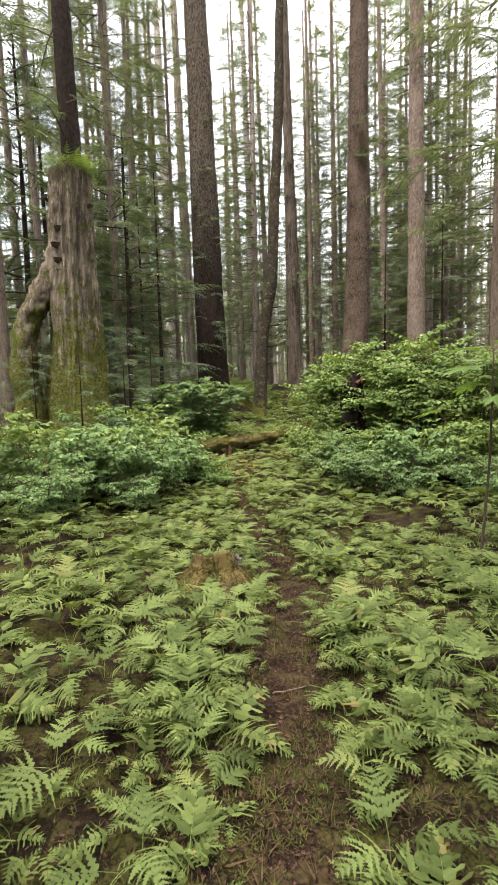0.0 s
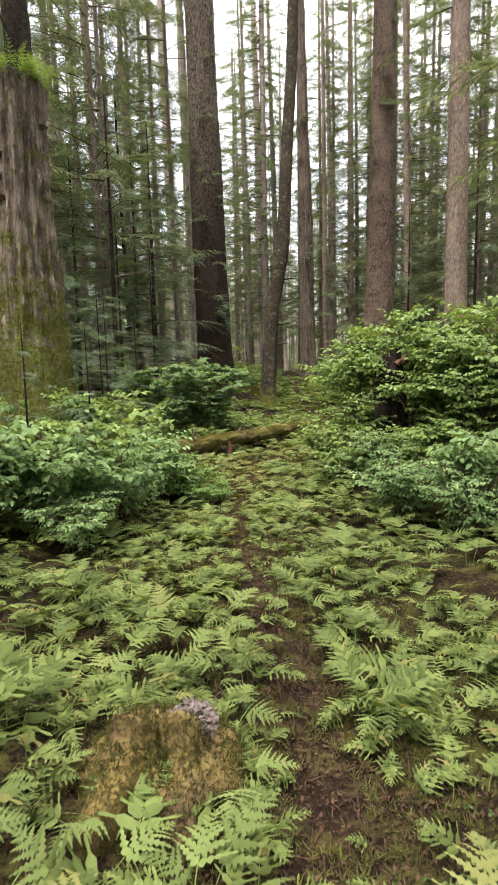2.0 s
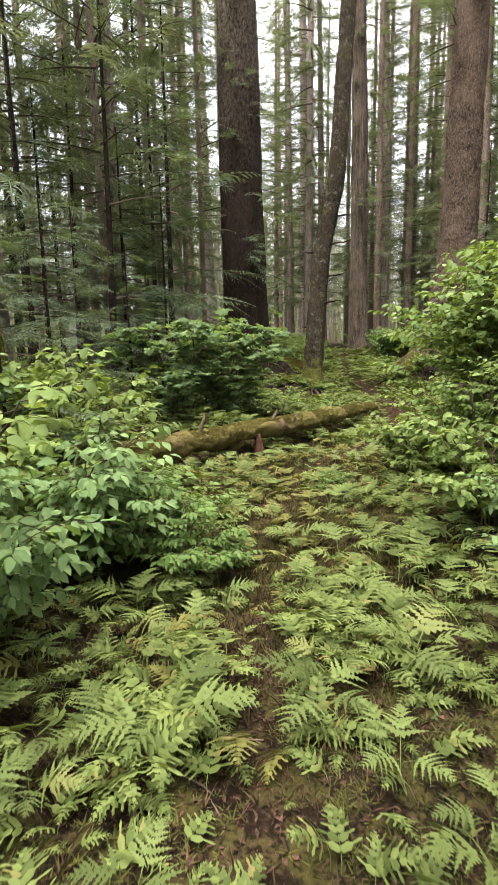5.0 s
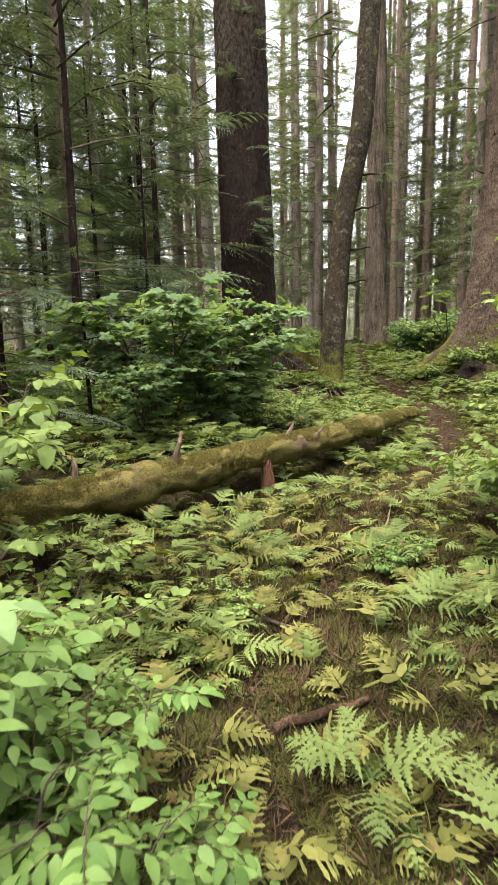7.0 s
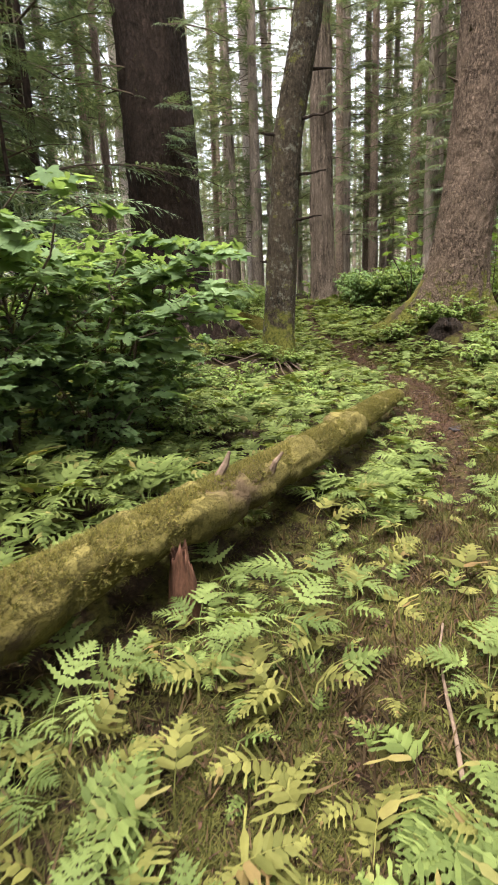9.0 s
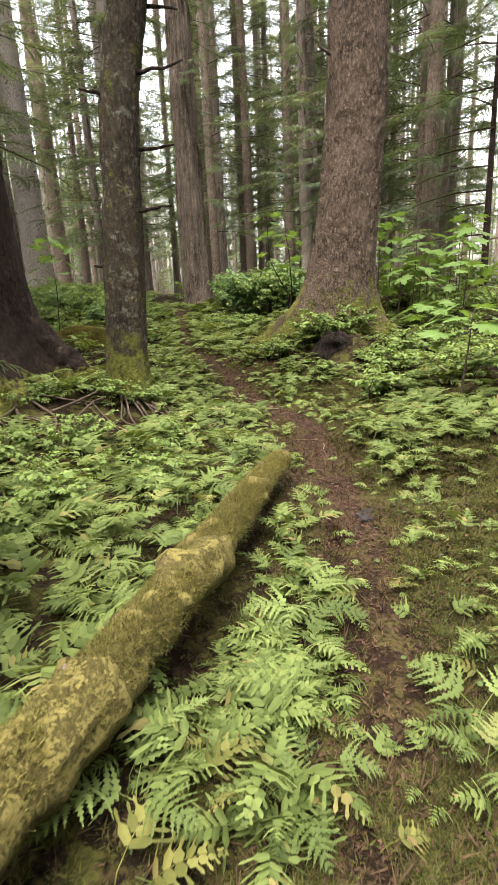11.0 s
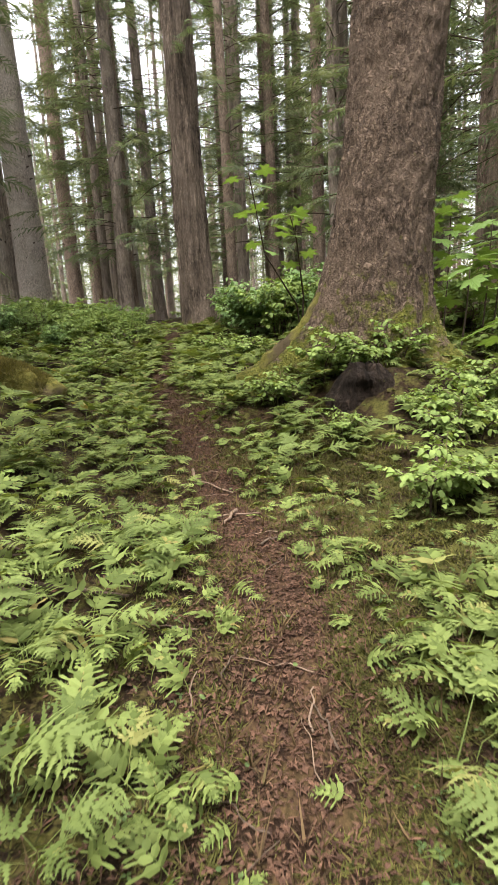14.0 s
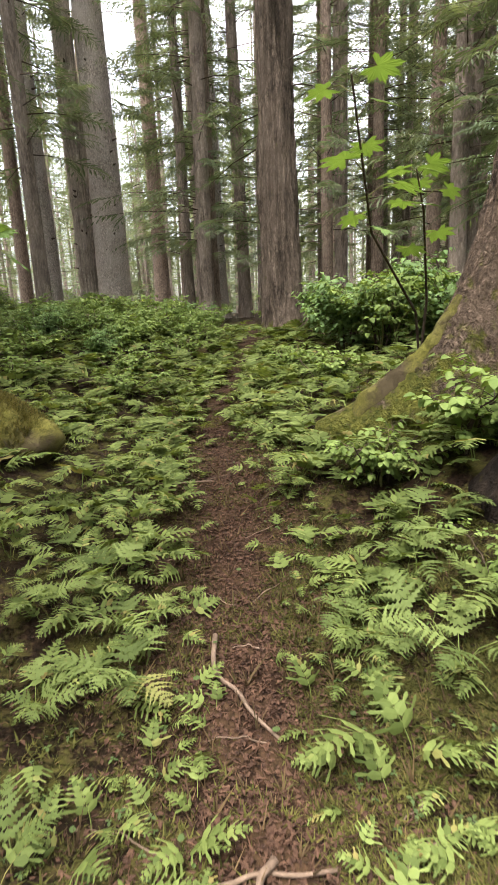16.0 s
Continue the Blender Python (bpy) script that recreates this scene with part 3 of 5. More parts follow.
leaning = tree(0.42, 20.5, 0.235, 24, M_BARK_LICHEN, "slim leaning hemlock with lichen-spotted dark bark", [(-60, 0.15, 25, 0.25), (150, 0.15, 25, 0.25)],
               sides=56, step=0.06, relief=0.016, seed=8, lean=(0.05, 0.0), bend=0.03, kink=(0.4, 4.2, 0.5), top=0.35, flare=0.2)
furrowed = tree(2.85, 31.3, 0.39, 28, M_BARK_GREY, "old conifer with grey furrowed bark and a hollow dark foot", [(-90, 0.2, 25, 0.4), (0, 0.2, 20, 0.3)],
                sides=84, step=0.08, relief=0.055, seed=11, lean=(-0.012, 0), flare=0.2, grain=(11, 0.7))
brown = tree(5.45, 17.3, 0.30, 28, M_BARK_BROWN, "spruce with straight reddish-brown scaly trunk among the bushes", sides=56, step=0.08, seed=14, lean=(-0.004, 0))
for h, deg, ln in ((2.1, -20, 0.45), (2.75, -15, 0.5), (3.3, 200, 0.25), (3.5, -30, 0.6), (1.5, 180, 0.15), (4.2, 10, 0.4)):
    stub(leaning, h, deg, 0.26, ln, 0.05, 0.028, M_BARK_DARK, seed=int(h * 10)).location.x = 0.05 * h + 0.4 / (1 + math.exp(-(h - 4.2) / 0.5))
for h, deg, ln in ((4.6, 215, 0.3), (5.4, 250, 0.2), (6.5, 300, 0.5)):
    stub(mossy, h, deg, 0.5, ln, 0.1, 0.03, M_TWIG, seed=int(h * 10))

# the broken snag at the left: a wide hollowed foot, moss and young sprays on its head, and a second stem above
snag = tree(-3.55, 11.4, 0.47, 5.5, M_BARK_SNAG, "broken old snag with grey furrowed bark and mossy head", [(175, 0.8, 18, 0.8), (-60, 0.3, 20, 0.5), (-10, 0.25, 20, 0.4)],
            name="snag", sides=120, step=0.045, relief=0.06, seed=17, lean=(0.015, 0), top=0.8, flare=0.35, flare_h=1.4, grain=(13, 1.1))
v, f = trunk_arrays(0.2, 14, (), (-0.012, 0), 0, 32, 0.12, 0.012, 0.6, 0, 1, 3, 0.2)
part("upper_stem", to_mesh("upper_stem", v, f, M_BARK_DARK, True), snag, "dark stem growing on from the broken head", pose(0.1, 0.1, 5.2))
for h, deg in ((3.7, 250), (4.3, 258), (5.0, 195), (4.8, -8), (4.0, 244)):
    d = np.array([math.cos(radians(deg)), math.sin(radians(deg)), 0])
    a = np.linspace(0, np.pi, 9)
    s = np.array([-d[1], d[0], 0])
    rim = [d * (0.42 + 0.11 * math.sin(q)) + s * 0.10 * math.cos(q) for q in a]
    vv = np.array([r + np.array([0, 0, h]) for r in rim] + [r * 0.93 + np.array([0, 0, h - 0.07]) for r in rim] + [d * 0.38 + np.array([0, 0, h + 0.04]), d * 0.38 + np.array([0, 0, h - 0.14])])
    tris = [(18, k, k + 1) for k in range(8)] + [(19, 9 + k + 1, 9 + k) for k in range(8)] + [(k, 9 + k, 9 + k + 1) for k in range(8)] + [(k, 9 + k + 1, k + 1) for k in range(8)]
    part("bracket_fungus", to_mesh("bracket_fungus", vv, np.array(tris), M_TWIG, False), snag, "dark shelf fungus")
r = np.random.default_rng(31)
n = 200
a = r.uniform(0, 6.28, n)
v, f = scatter([frond(0.03, 0.30, 0.10, 7, 3, (20, 50, 100), 25, 0.15, 0.2, 0.8, 0.003, s) for s in (1, 2)], r.integers(0, 2, n), rotations(a, r.normal(0, 0.3, n)),
               np.stack([0.08 + 0.42 * r.uniform(0, 1, n) ** 0.5 * np.sin(-a), 0.42 * r.uniform(0, 1, n) ** 0.5 * np.cos(a), r.uniform(5.3, 5.6, n)], 1), r.uniform(0.7, 1.3, n))
part("moss_cap", to_mesh("moss_cap", v, f, M_BUSH_LIGHT), snag, "bright green moss and seedlings on the broken head")

# the long mossy root of the tall spruce, and lesser ones
def root(host, points, radii, mat, label="", seed=0):
    q = np.linspace(0, 1, len(points))
    t = np.linspace(0, 1, 40)
    c = np.stack([np.interp(t, q, [p[k] for p in points]) for k in range(3)], 1)
    for k in range(3):
        c[2:-2, k] = (c[:-4, k] + c[1:-3, k] + c[2:-2, k] + c[3:-1, k] + c[4:, k]) / 5
    v, f = tube(c, np.interp(t, q, radii), 22)
    body = v[:40 * 22]
    o = body - np.repeat(c, 22, 0)
    body += o * (0.24 * fbm(body * 4, 3, seed) + 0.2 * fbm(body * 14, 2, seed + 3))[:, None]
    return part("root", to_mesh("root", v, f, mat, True), host, label)


M_ROOT_MOSS = moss_material("root_moss", (0.04, 0.042, 0.010), (0.19, 0.17, 0.04), (0.06, 0.042, 0.03), 0.24)
root(mossy, ((-0.46, 0.02, 1.55), (-0.60, 0.04, 1.05), (-0.84, 0.07, 0.58), (-1.12, 0.1, 0.28), (-1.40, 0.12, 0.08), (-1.52, 0.12, -0.25)), (0.03, 0.05, 0.08, 0.10, 0.11, 0.09), M_ROOT_MOSS, "long mossy buttress root", 5)
root(mossy, ((0.2, -0.25, 0.5), (0.38, -0.4, 0.22), (0.6, -0.58, -0.02), (0.85, -0.75, -0.3)), (0.10, 0.14, 0.13, 0.1), M_ROOT_MOSS, "mossy root", 9)
root(mossy, ((-0.08, -0.34, 0.5), (-0.13, -0.5, 0.22), (-0.2, -0.72, -0.02), (-0.25, -0.95, -0.3)), (0.10, 0.14, 0.13, 0.1), M_ROOT_MOSS, "mossy root", 12)
root(snag, ((-0.3, -0.1, 4.0), (-0.5, -0.15, 3.2), (-0.75, -0.2, 2.75), (-0.98, -0.25, 2.3), (-1.05, -0.25, 1.2), (-1.0, -0.25, -0.2)), (0.12, 0.22, 0.25, 0.24, 0.26, 0.38), M_BARK_SNAG, "arched mossy root beside a dark hollow", 21)
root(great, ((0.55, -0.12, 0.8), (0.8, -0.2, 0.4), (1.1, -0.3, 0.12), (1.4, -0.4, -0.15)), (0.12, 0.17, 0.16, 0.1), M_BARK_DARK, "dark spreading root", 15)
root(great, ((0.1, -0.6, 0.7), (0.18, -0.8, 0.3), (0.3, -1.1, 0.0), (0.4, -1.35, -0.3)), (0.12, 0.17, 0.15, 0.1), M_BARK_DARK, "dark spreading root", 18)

# a tuft of yellow moss high on the tall spruce
r = np.random.default_rng(88)
n = 500
a, h = r.normal(radians(-88), 0.4, n), r.normal(10.4, 0.45, n)
v, f = scatter([frond(0.0, 0.16, 0.05, 4, 1, (40, 60, 120), 25, 0.2, 0.3, 0.8, 0.004, 3)], np.zeros(n, int), rotations(a - np.pi / 2, r.normal(0.2, 0.3, n)), np.stack([0.42 + 0.37 * np.cos(a), 0.37 * np.sin(a), h], 1), r.uniform(0.6, 1.3, n))
tagged(part("moss_tuft", to_mesh("moss_tuft", v, f, M_GRASS), mossy, "yellow moss clump high on the trunk"), kind="stuff")

# boughs that hang before the near trunks
for host, args in ((great, (41, 2.6, 13, 2.1, 60, 7, 0.6)), (leaning, (43, 4.8, 13, 1.2, 32, 7, 0.5)), (snag, (45, 6.0, 14, 2.2, 22, 7, 0.6)), (furrowed, (47, 3.5, 15, 1.6, 40, 7, 0.6)),
                   (mossy, (49, 8.0, 17, 2.2, 22, 7, 0.7)), (brown, (51, 7.5, 17, 2.0, 20, 7, 0.7))):
    part("crown", crown(*args, SPRAYS_NEAR, M_NEEDLE, 0.3), host, "thin boughs of dark green needles")

# ---- the forest behind ----
KINDS = []
for k in range(8):
    rr = np.random.default_rng(100 + k)
    H = 24 + 6 * rr.uniform()
    v, f = trunk_arrays(0.22, H, (), (rr.normal(0, 0.008), 0), 0, 14, 0.5, 0.01, 0.3, 0.25, 0.5, 60 + k)
    low = (2.0, 4.0, 3.0, 2.5, 5.0, 3.5, 6.0, 2.5)[k]
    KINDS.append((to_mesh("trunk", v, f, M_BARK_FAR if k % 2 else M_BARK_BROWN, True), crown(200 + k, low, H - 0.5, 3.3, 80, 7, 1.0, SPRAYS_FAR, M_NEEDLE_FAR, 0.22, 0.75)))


def forest_tree(x, y, dia, k, turn, label="tall slim conifer with bare brown trunk and thin boughs"):
    ob = thing("conifer", x, y, float(land(x, y)), label, "tree", "conifers of the forest behind", turn=turn)
    t = part("trunk", KINDS[k][0], ob)
    t.scale = (dia / 0.44, dia / 0.44, 1)
    part("crown", KINDS[k][1], ob)
    return ob


# (x, y, thickness of the trunk)
AHEAD = [(-9.35, 30, 0.6), (-5.1, 26, 0.36), (-6.24, 36, 0.36), (-3.37, 34, 0.4), (-0.25, 40, 0.38), (0.8, 38, 0.45), (5.19, 45, 0.36), (5.7, 42, 0.42), (8.23, 46, 0.42), (8.33, 32, 0.52),
         (12.2, 40, 0.42), (8.94, 28, 0.42), (13.4, 34, 0.43), (-11.6, 36, 0.36), (-6.35, 40, 0.45), (-0.34, 46, 0.38), (0.65, 37, 0.5), (4.61, 38, 0.4), (7.23, 44, 0.44), (9.2, 48, 0.41)]
BEYOND = [(9.2, 42, 0.42), (7.46, 34, 0.46), (14, 40, 0.4), (13.7, 36, 0.46), (-8.1, 44, 0.57), (-1.46, 48, 0.43), (-0.45, 46, 0.4), (1.76, 42, 0.53),
          (5.66, 42, 0.5), (6.66, 40, 0.45), (8.02, 38, 0.5), (7.9, 34.5, 0.5), (9.18, 46, 0.44)]
SIDE = [(-4.6, 19.5, 0.2), (-5.2, 22.5, 0.22), (-3.2, 25.5, 0.2), (-4.4, 28.5, 0.24), (-6.8, 27, 0.25), (-8.5, 33, 0.3), (3.4, 44, 0.3), (-0.8, 52, 0.35), (6.2, 50, 0.35), (2.4, 53, 0.35),
        (-7.0, 19, 0.3), (-6.4, 23.5, 0.28), (-9, 22, 0.38), (-5.6, 29, 0.26), (-8, 26.5, 0.32), (-11, 29, 0.4), (-7.4, 32, 0.35),
        (11, 24, 0.4), (13, 27, 0.45), (10.5, 31, 0.4), (-6.5, 14.5, 0.35), (-9.5, 16, 0.4), (10.2, 34.5, 0.3), (11.6, 31.5, 0.3), (9.7, 38.5, 0.32), (9.6, 29.6, 0.3), (11.8, 36.5, 0.3), (13.6, 30, 0.36), (12.3, 43, 0.36), (10.6, 44, 0.3)]
taken = []
M_BARK_PALE = bark_material("pale_spruce_bark", (0.20, 0.165, 0.14), (0.70, 0.60, 0.53), 0.0, 0.0, 0.25, 20, 0.6)
M_BARK_STRIPPED = bark_material("stripped_trunk", (0.12, 0.09, 0.07), (0.70, 0.59, 0.49), 0.0, 0.0, 0.2, 9, 0.06, 0.05)
for x, y, rad, mat, words, seed in ((-5.15, 39.2, 0.42, M_BARK_PALE, "tall spruce with pale bark and dark branch knots", 21), (-3.05, 40.2, 0.60, M_BARK_PALE, "stout spruce with grey bark and black branch knots", 22),
                                    (-2.8, 49, 0.42, M_BARK_BROWN, "leaning spruce with smooth brown trunk", 23), (0.71, 42, 0.36, M_BARK_PALE, "straight spruce with pale brown trunk beyond the trail", 24),
                                    (-4.1, 40.6, 0.42, M_BARK_STRIPPED, "dead grey trunk with strips of bark peeled away", 25)):
    host = tree(x, y, rad, 29, mat, words, sides=36, step=0.14, relief=0.02 if mat != M_BARK_STRIPPED else 0.05, seed=seed, lean=(-0.012, 0), top=0.4, grain=(9, 2.5) if mat != M_BARK_STRIPPED else (9, 0.4))
    rk = np.random.default_rng(seed)
    for _ in range(13):
        h = rk.uniform(2, 11)
        stub(host, h, rk.uniform(200, 340), rad * 1.05, rk.uniform(0.12, 0.3), 0.1, 0.05, M_TWIG, "branch_knot", rk.integers(1, 999)).location.x = -0.012 * h
    if mat != M_BARK_STRIPPED:
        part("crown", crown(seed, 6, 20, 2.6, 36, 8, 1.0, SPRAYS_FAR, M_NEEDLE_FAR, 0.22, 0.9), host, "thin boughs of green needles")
    taken.append((x, y))
for x, y, dia in AHEAD + BEYOND + SIDE:
    forest_tree(x, y, dia, rng.integers(0, 8), rng.uniform(0, 360), "conifer with a stout brown trunk standing past the clearing" if dia > 0.6 else "tall slim conifer with bare brown trunk and thin boughs")
    taken.append((x, y))
while len(taken) < 165:
    x, y = rng.uniform(-34, 36), rng.uniform(14, 82)
    if y < 50 and -0.19 * y - 4 < x < 0.22 * y + 5 or min((x - a) ** 2 + (y - b) ** 2 for a, b in taken) < 5.5:
        continue
    forest_tree(x, y, rng.uniform(0.26, 0.5), rng.integers(0, 8), rng.uniform(0, 360))
    taken.append((x, y))
for _ in range(20):
    x, y = rng.choice([-1, 1]) * rng.uniform(4.5, 24), rng.uniform(-18, 8)
    if abs(x) < 6 and y > 4:
        continue
    forest_tree(x, y, rng.uniform(0.3, 0.5), rng.integers(0, 8), rng.uniform(0, 360))

# tall trees added out of view by the trail's first stretch, whose crowns shade it
for x, y, k in ((3.3, 2.6, 6), (3.0, -1.5, 6), (-2.8, -2.5, 4), (6.4, 13.6, 6), (5.5, 9.2, 4), (0.9, -4.0, 6), (-5.6, 4.2, 6)):
    forest_tree(x, y, 0.42, k, 40 * x + 70 * y)

# far woods, past counting
r = np.random.default_rng(77)
n = 430
ang, dist = np.where(r.uniform(0, 1, n) < 0.5, r.normal(0.05, 0.38, n), r.uniform(0, 2 * np.pi, n)), r.uniform(62, 150, n)
X, Y = 1 + dist * np.sin(ang), 20 + dist * np.cos(ang)
Z = land(X, Y)
v, f = tube([(0, 0, -0.5), (0, 0, 12), (0, 0, 26)], [0.24, 0.17, 0.04], 6, False)
tv, tf = scatter([(v, f)], np.zeros(n, int), rotations(r.uniform(0, 6, n)), np.stack([X, Y, Z], 1), r.uniform(0.8, 1.2, n))
tf = np.vstack([tf[:, [0, 1, 2]], tf[:, [0, 2, 3]]])
k = n * 95
which = r.integers(0, n, k)
q = r.uniform(0, 1, k)
b = r.uniform(0, 6.28, k)
rad = (2.6 - 2.2 * q) * r.uniform(0.1, 0.8, k)
T = np.stack([X[which] + rad * np.cos(b), Y[which] + rad * np.sin(b), Z[which] + 1 + 23 * q ** 1.2], 1)
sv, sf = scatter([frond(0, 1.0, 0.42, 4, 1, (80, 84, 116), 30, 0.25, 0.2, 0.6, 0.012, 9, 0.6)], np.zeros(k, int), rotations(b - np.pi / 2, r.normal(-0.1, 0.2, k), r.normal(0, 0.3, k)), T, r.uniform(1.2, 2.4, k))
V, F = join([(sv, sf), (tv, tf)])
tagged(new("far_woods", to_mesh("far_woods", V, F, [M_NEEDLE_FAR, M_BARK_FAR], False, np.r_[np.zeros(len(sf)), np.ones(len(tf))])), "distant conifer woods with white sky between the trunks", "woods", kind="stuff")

# ---- the fallen log ----
LOG = [(-3.1, 10.6, 0.05), (-2.3, 11.6, 0.08), (-1.5, 12.6, 0.09), (-0.55, 14.0, 0.09), (0.4, 15.5, 0.05), (1.0, 16.6, 0.03), (1.35, 17.25, 0.02), (1.68, 17.86, -0.02)]
q = np.linspace(0, 1, 150)
src = np.linspace(0, 1, len(LOG))
axis = np.stack([np.interp(q, src, [p[c] for p in LOG]) for c in range(3)], 1)
v, f = tube(axis, np.interp(q, [0, 0.6, 0.97, 1], [0.15, 0.12, 0.08, 0.04]), 40)
nv = v[:150 * 40]
mid = np.repeat(axis, 40, 0)
out = (nv - mid) / np.linalg.norm(nv - mid, axis=1)[:, None]
nv += out * (0.042 * fbm(nv * 3.0, 3, 71) + 0.034 * fbm(nv * 13, 3, 75))[:, None]
log = thing("fallen_log", 0, 0, 0, "fallen tree trunk covered in yellow-green moss, lying in ferns", "log")
part("trunk", to_mesh("log_trunk", v, f, M_MOSS, True), log)
r = np.random.default_rng(55)
for x, y, z, h, w, lean in ((-1.2, 12.95, 0.18, 0.28, 0.032, 10), (-1.75, 12.35, 0.18, 0.2, 0.03, -5), (-0.38, 14.35, 0.14, 0.2, 0.035, 25), (-0.1, 14.6, 0.1, 0.15, 0.03, 40), (0.2, 15.2, 0.1, 0.1, 0.04, -30)):
    pts = [(x + math.tan(radians(lean)) * h * k / 4 + r.normal(0, 0.008), y + r.normal(0, 0.01), z - 0.08 + (h + 0.08) * k / 4) for k in range(5)]
    v, f = tube(pts, [w, w * 0.9, w * 0.75, w * 0.6, w * 0.25], 7)
    part("branch_stub", to_mesh("branch_stub", v, f, M_STICK, False), log, "torn weathered branch stub")
# moss shag on the log
n = 30000
s = r.uniform(0, 1, n)
c = np.stack([np.interp(s, q, axis[:, k]) for k in range(3)], 1)
th = r.normal(0, 1.0, n)
side = np.array([0.83, -0.55, 0])
R0 = np.interp(s, [0, 0.6, 0.97, 1], [0.15, 0.12, 0.08, 0.04])
T = c + (np.cos(th)[:, None] * np.array([0, 0, 1.0]) + np.sin(th)[:, None] * side) * (R0 * 1.0)[:, None]
blades = []
for a, ln, up in ((0.3, 0.030, 0.9), (1.4, 0.020, 0.5), (2.3, 0.034, 1.1), (3.4, 0.022, 0.6), (4.2, 0.028, 1.0), (5.4, 0.018, 0.4)):
    d = np.array([math.cos(a) * math.cos(up), math.sin(a) * math.cos(up), math.sin(up)])
    w = np.array([-math.sin(a), math.cos(a), 0]) * 0.0022
    blades.append((np.array([-w, w, d * ln]), np.array([(0, 1, 2)])))
tuft = join(blades)
v, f = scatter([tuft], np.zeros(n, int), rotations(r.uniform(0, 6.28, n), r.normal(0, 0.5, n), th * 0.8), T, r.uniform(0.45, 1.15, n))
part("moss", to_mesh("log_moss", v, f, M_LOG_MOSS), log, "shaggy yellow-green moss")


# ---- stumps ----
def stump(x, y, z, radius, height, mat, label, seed, sides=48, jag=0.1, flare=0.3, dents=(), round_=(0.18, 0.75)):
    ob = thing("stump", x, y, z, label, "stump")
    h = np.concatenate([np.linspace(-0.4, height, 26)])
    a = np.linspace(0, 2 * np.pi, sides, endpoint=False)
    H, A = np.meshgrid(h, a, indexing="ij")
    p = np.stack([np.cos(A).ravel() * 2, np.sin(A).ravel() * 2, H.ravel() * 1.5], 1)
    topz = jag * fbm(np.stack([np.cos(a) * 2.2, np.sin(a) * 2.2, np.full(sides, seed * 3.1)], 1), 3, seed)
    H = H + topz[None, :] * np.clip(H / height, 0, 1) ** 2
    r = radius * (1 - 0.12 * H / height) + radius * flare * np.exp(-np.clip(H, 0, None) / (0.3 * height)) + 0.16 * radius * fbm(p, 3, seed).reshape(H.shape)
    r *= 1 - round_[0] * np.clip((H / height - round_[1]) / (1 - round_[1]), 0, 1) ** 2
    V = np.stack([r * np.cos(A), r * np.sin(A), H], -1).reshape(-1, 3)
    i = np.arange(V.shape[0]).reshape(H.shape)
    j = np.roll(i, -1, axis=1)
    F = np.stack([i[:-1], j[:-1], j[1:], i[1:]], -1).reshape(-1, 4)
    last, pieces = V[i[-1]], []
    for k, s in enumerate((0.8, 0.55, 0.3, 0.02)):
        ring = last * np.array([s, s, 1])
        ring[:, 2] += 0.05 * radius - 0.25 * jag * (k + 1) / 4 + 0.05 * radius * fbm(ring * 5, 2, seed + k)
        pieces.append(ring)
    n0 = len(V)
    V = np.vstack([V] + pieces)
    prev = i[-1]
    for k in range(4):
        cur = n0 + k * sides + np.arange(sides)
        F = np.vstack([F, np.stack([prev, np.roll(prev, -1), np.roll(cur, -1), cur], 1)])
        prev = cur
    for deg, wide, deep, z0, z1 in dents:
        d = (np.arctan2(V[:, 1], V[:, 0]) - radians(deg) + np.pi) % (2 * np.pi) - np.pi
        V[:, :2] *= (1 - deep * np.exp(-(d / radians(wide)) ** 2) * (V[:, 2] > z0) / (1 + np.exp((V[:, 2] - z1) / 0.03)))[:, None]
    part("bole", to_mesh("bole", V, F, mat, True), ob)
    return ob


M_STUMP = bark_material("rotten_stump", (0.008, 0.006, 0.0045), (0.05, 0.034, 0.025), 0.0, 0.05, 0.0, 9, 0.12, 0.08)
dark_stump = stump(2.12, 10.85, float(land(2.12, 10.85)) - 0.05, 0.24, 1.62, M_STUMP, "tall dark rotten stump with a torn orange top, among bushes", 3, 48, 0.22)
for dx, dy, h, w, t in ((0.14, -0.16, 0.16, 0.045, 8), (0.2, -0.06, 0.10, 0.04, -10), (0.05, -0.2, 0.08, 0.05, 4)):
    pts = [(dx + 0.02 * k, dy, 1.52 + h * k / 4) for k in range(5)]
    v, f = tube(pts, [w, w, w * 0.85, w * 0.6, w * 0.2], 6)
    part("splinter", to_mesh("splinter", v, f, M_WOOD), dark_stump, "torn orange wood splinter")
low_stump = stump(-0.35, 4.68, -0.32, 0.43, 0.29, M_STUMP_MOSS, "low mossy stump with a heap of cone scales on it", 6, 72, 0.2, flare=0.05, dents=((-100, 15, 0.45, -1, 0.3), (-35, 16, 0.35, -1, 0.16), (-150, 18, 0.35, -1, 0.14)), round_=(0.45, 0.25))
cap = np.array([q.co[:] for q in low_stump.children[0].data.vertices])


def top_of(x, y):
    """The low stump's height near a place on it."""
    near = cap[np.hypot(cap[:, 0] - x, cap[:, 1] - y) < 0.13]
    return float(np.quantile(near[:, 2], 0.8))


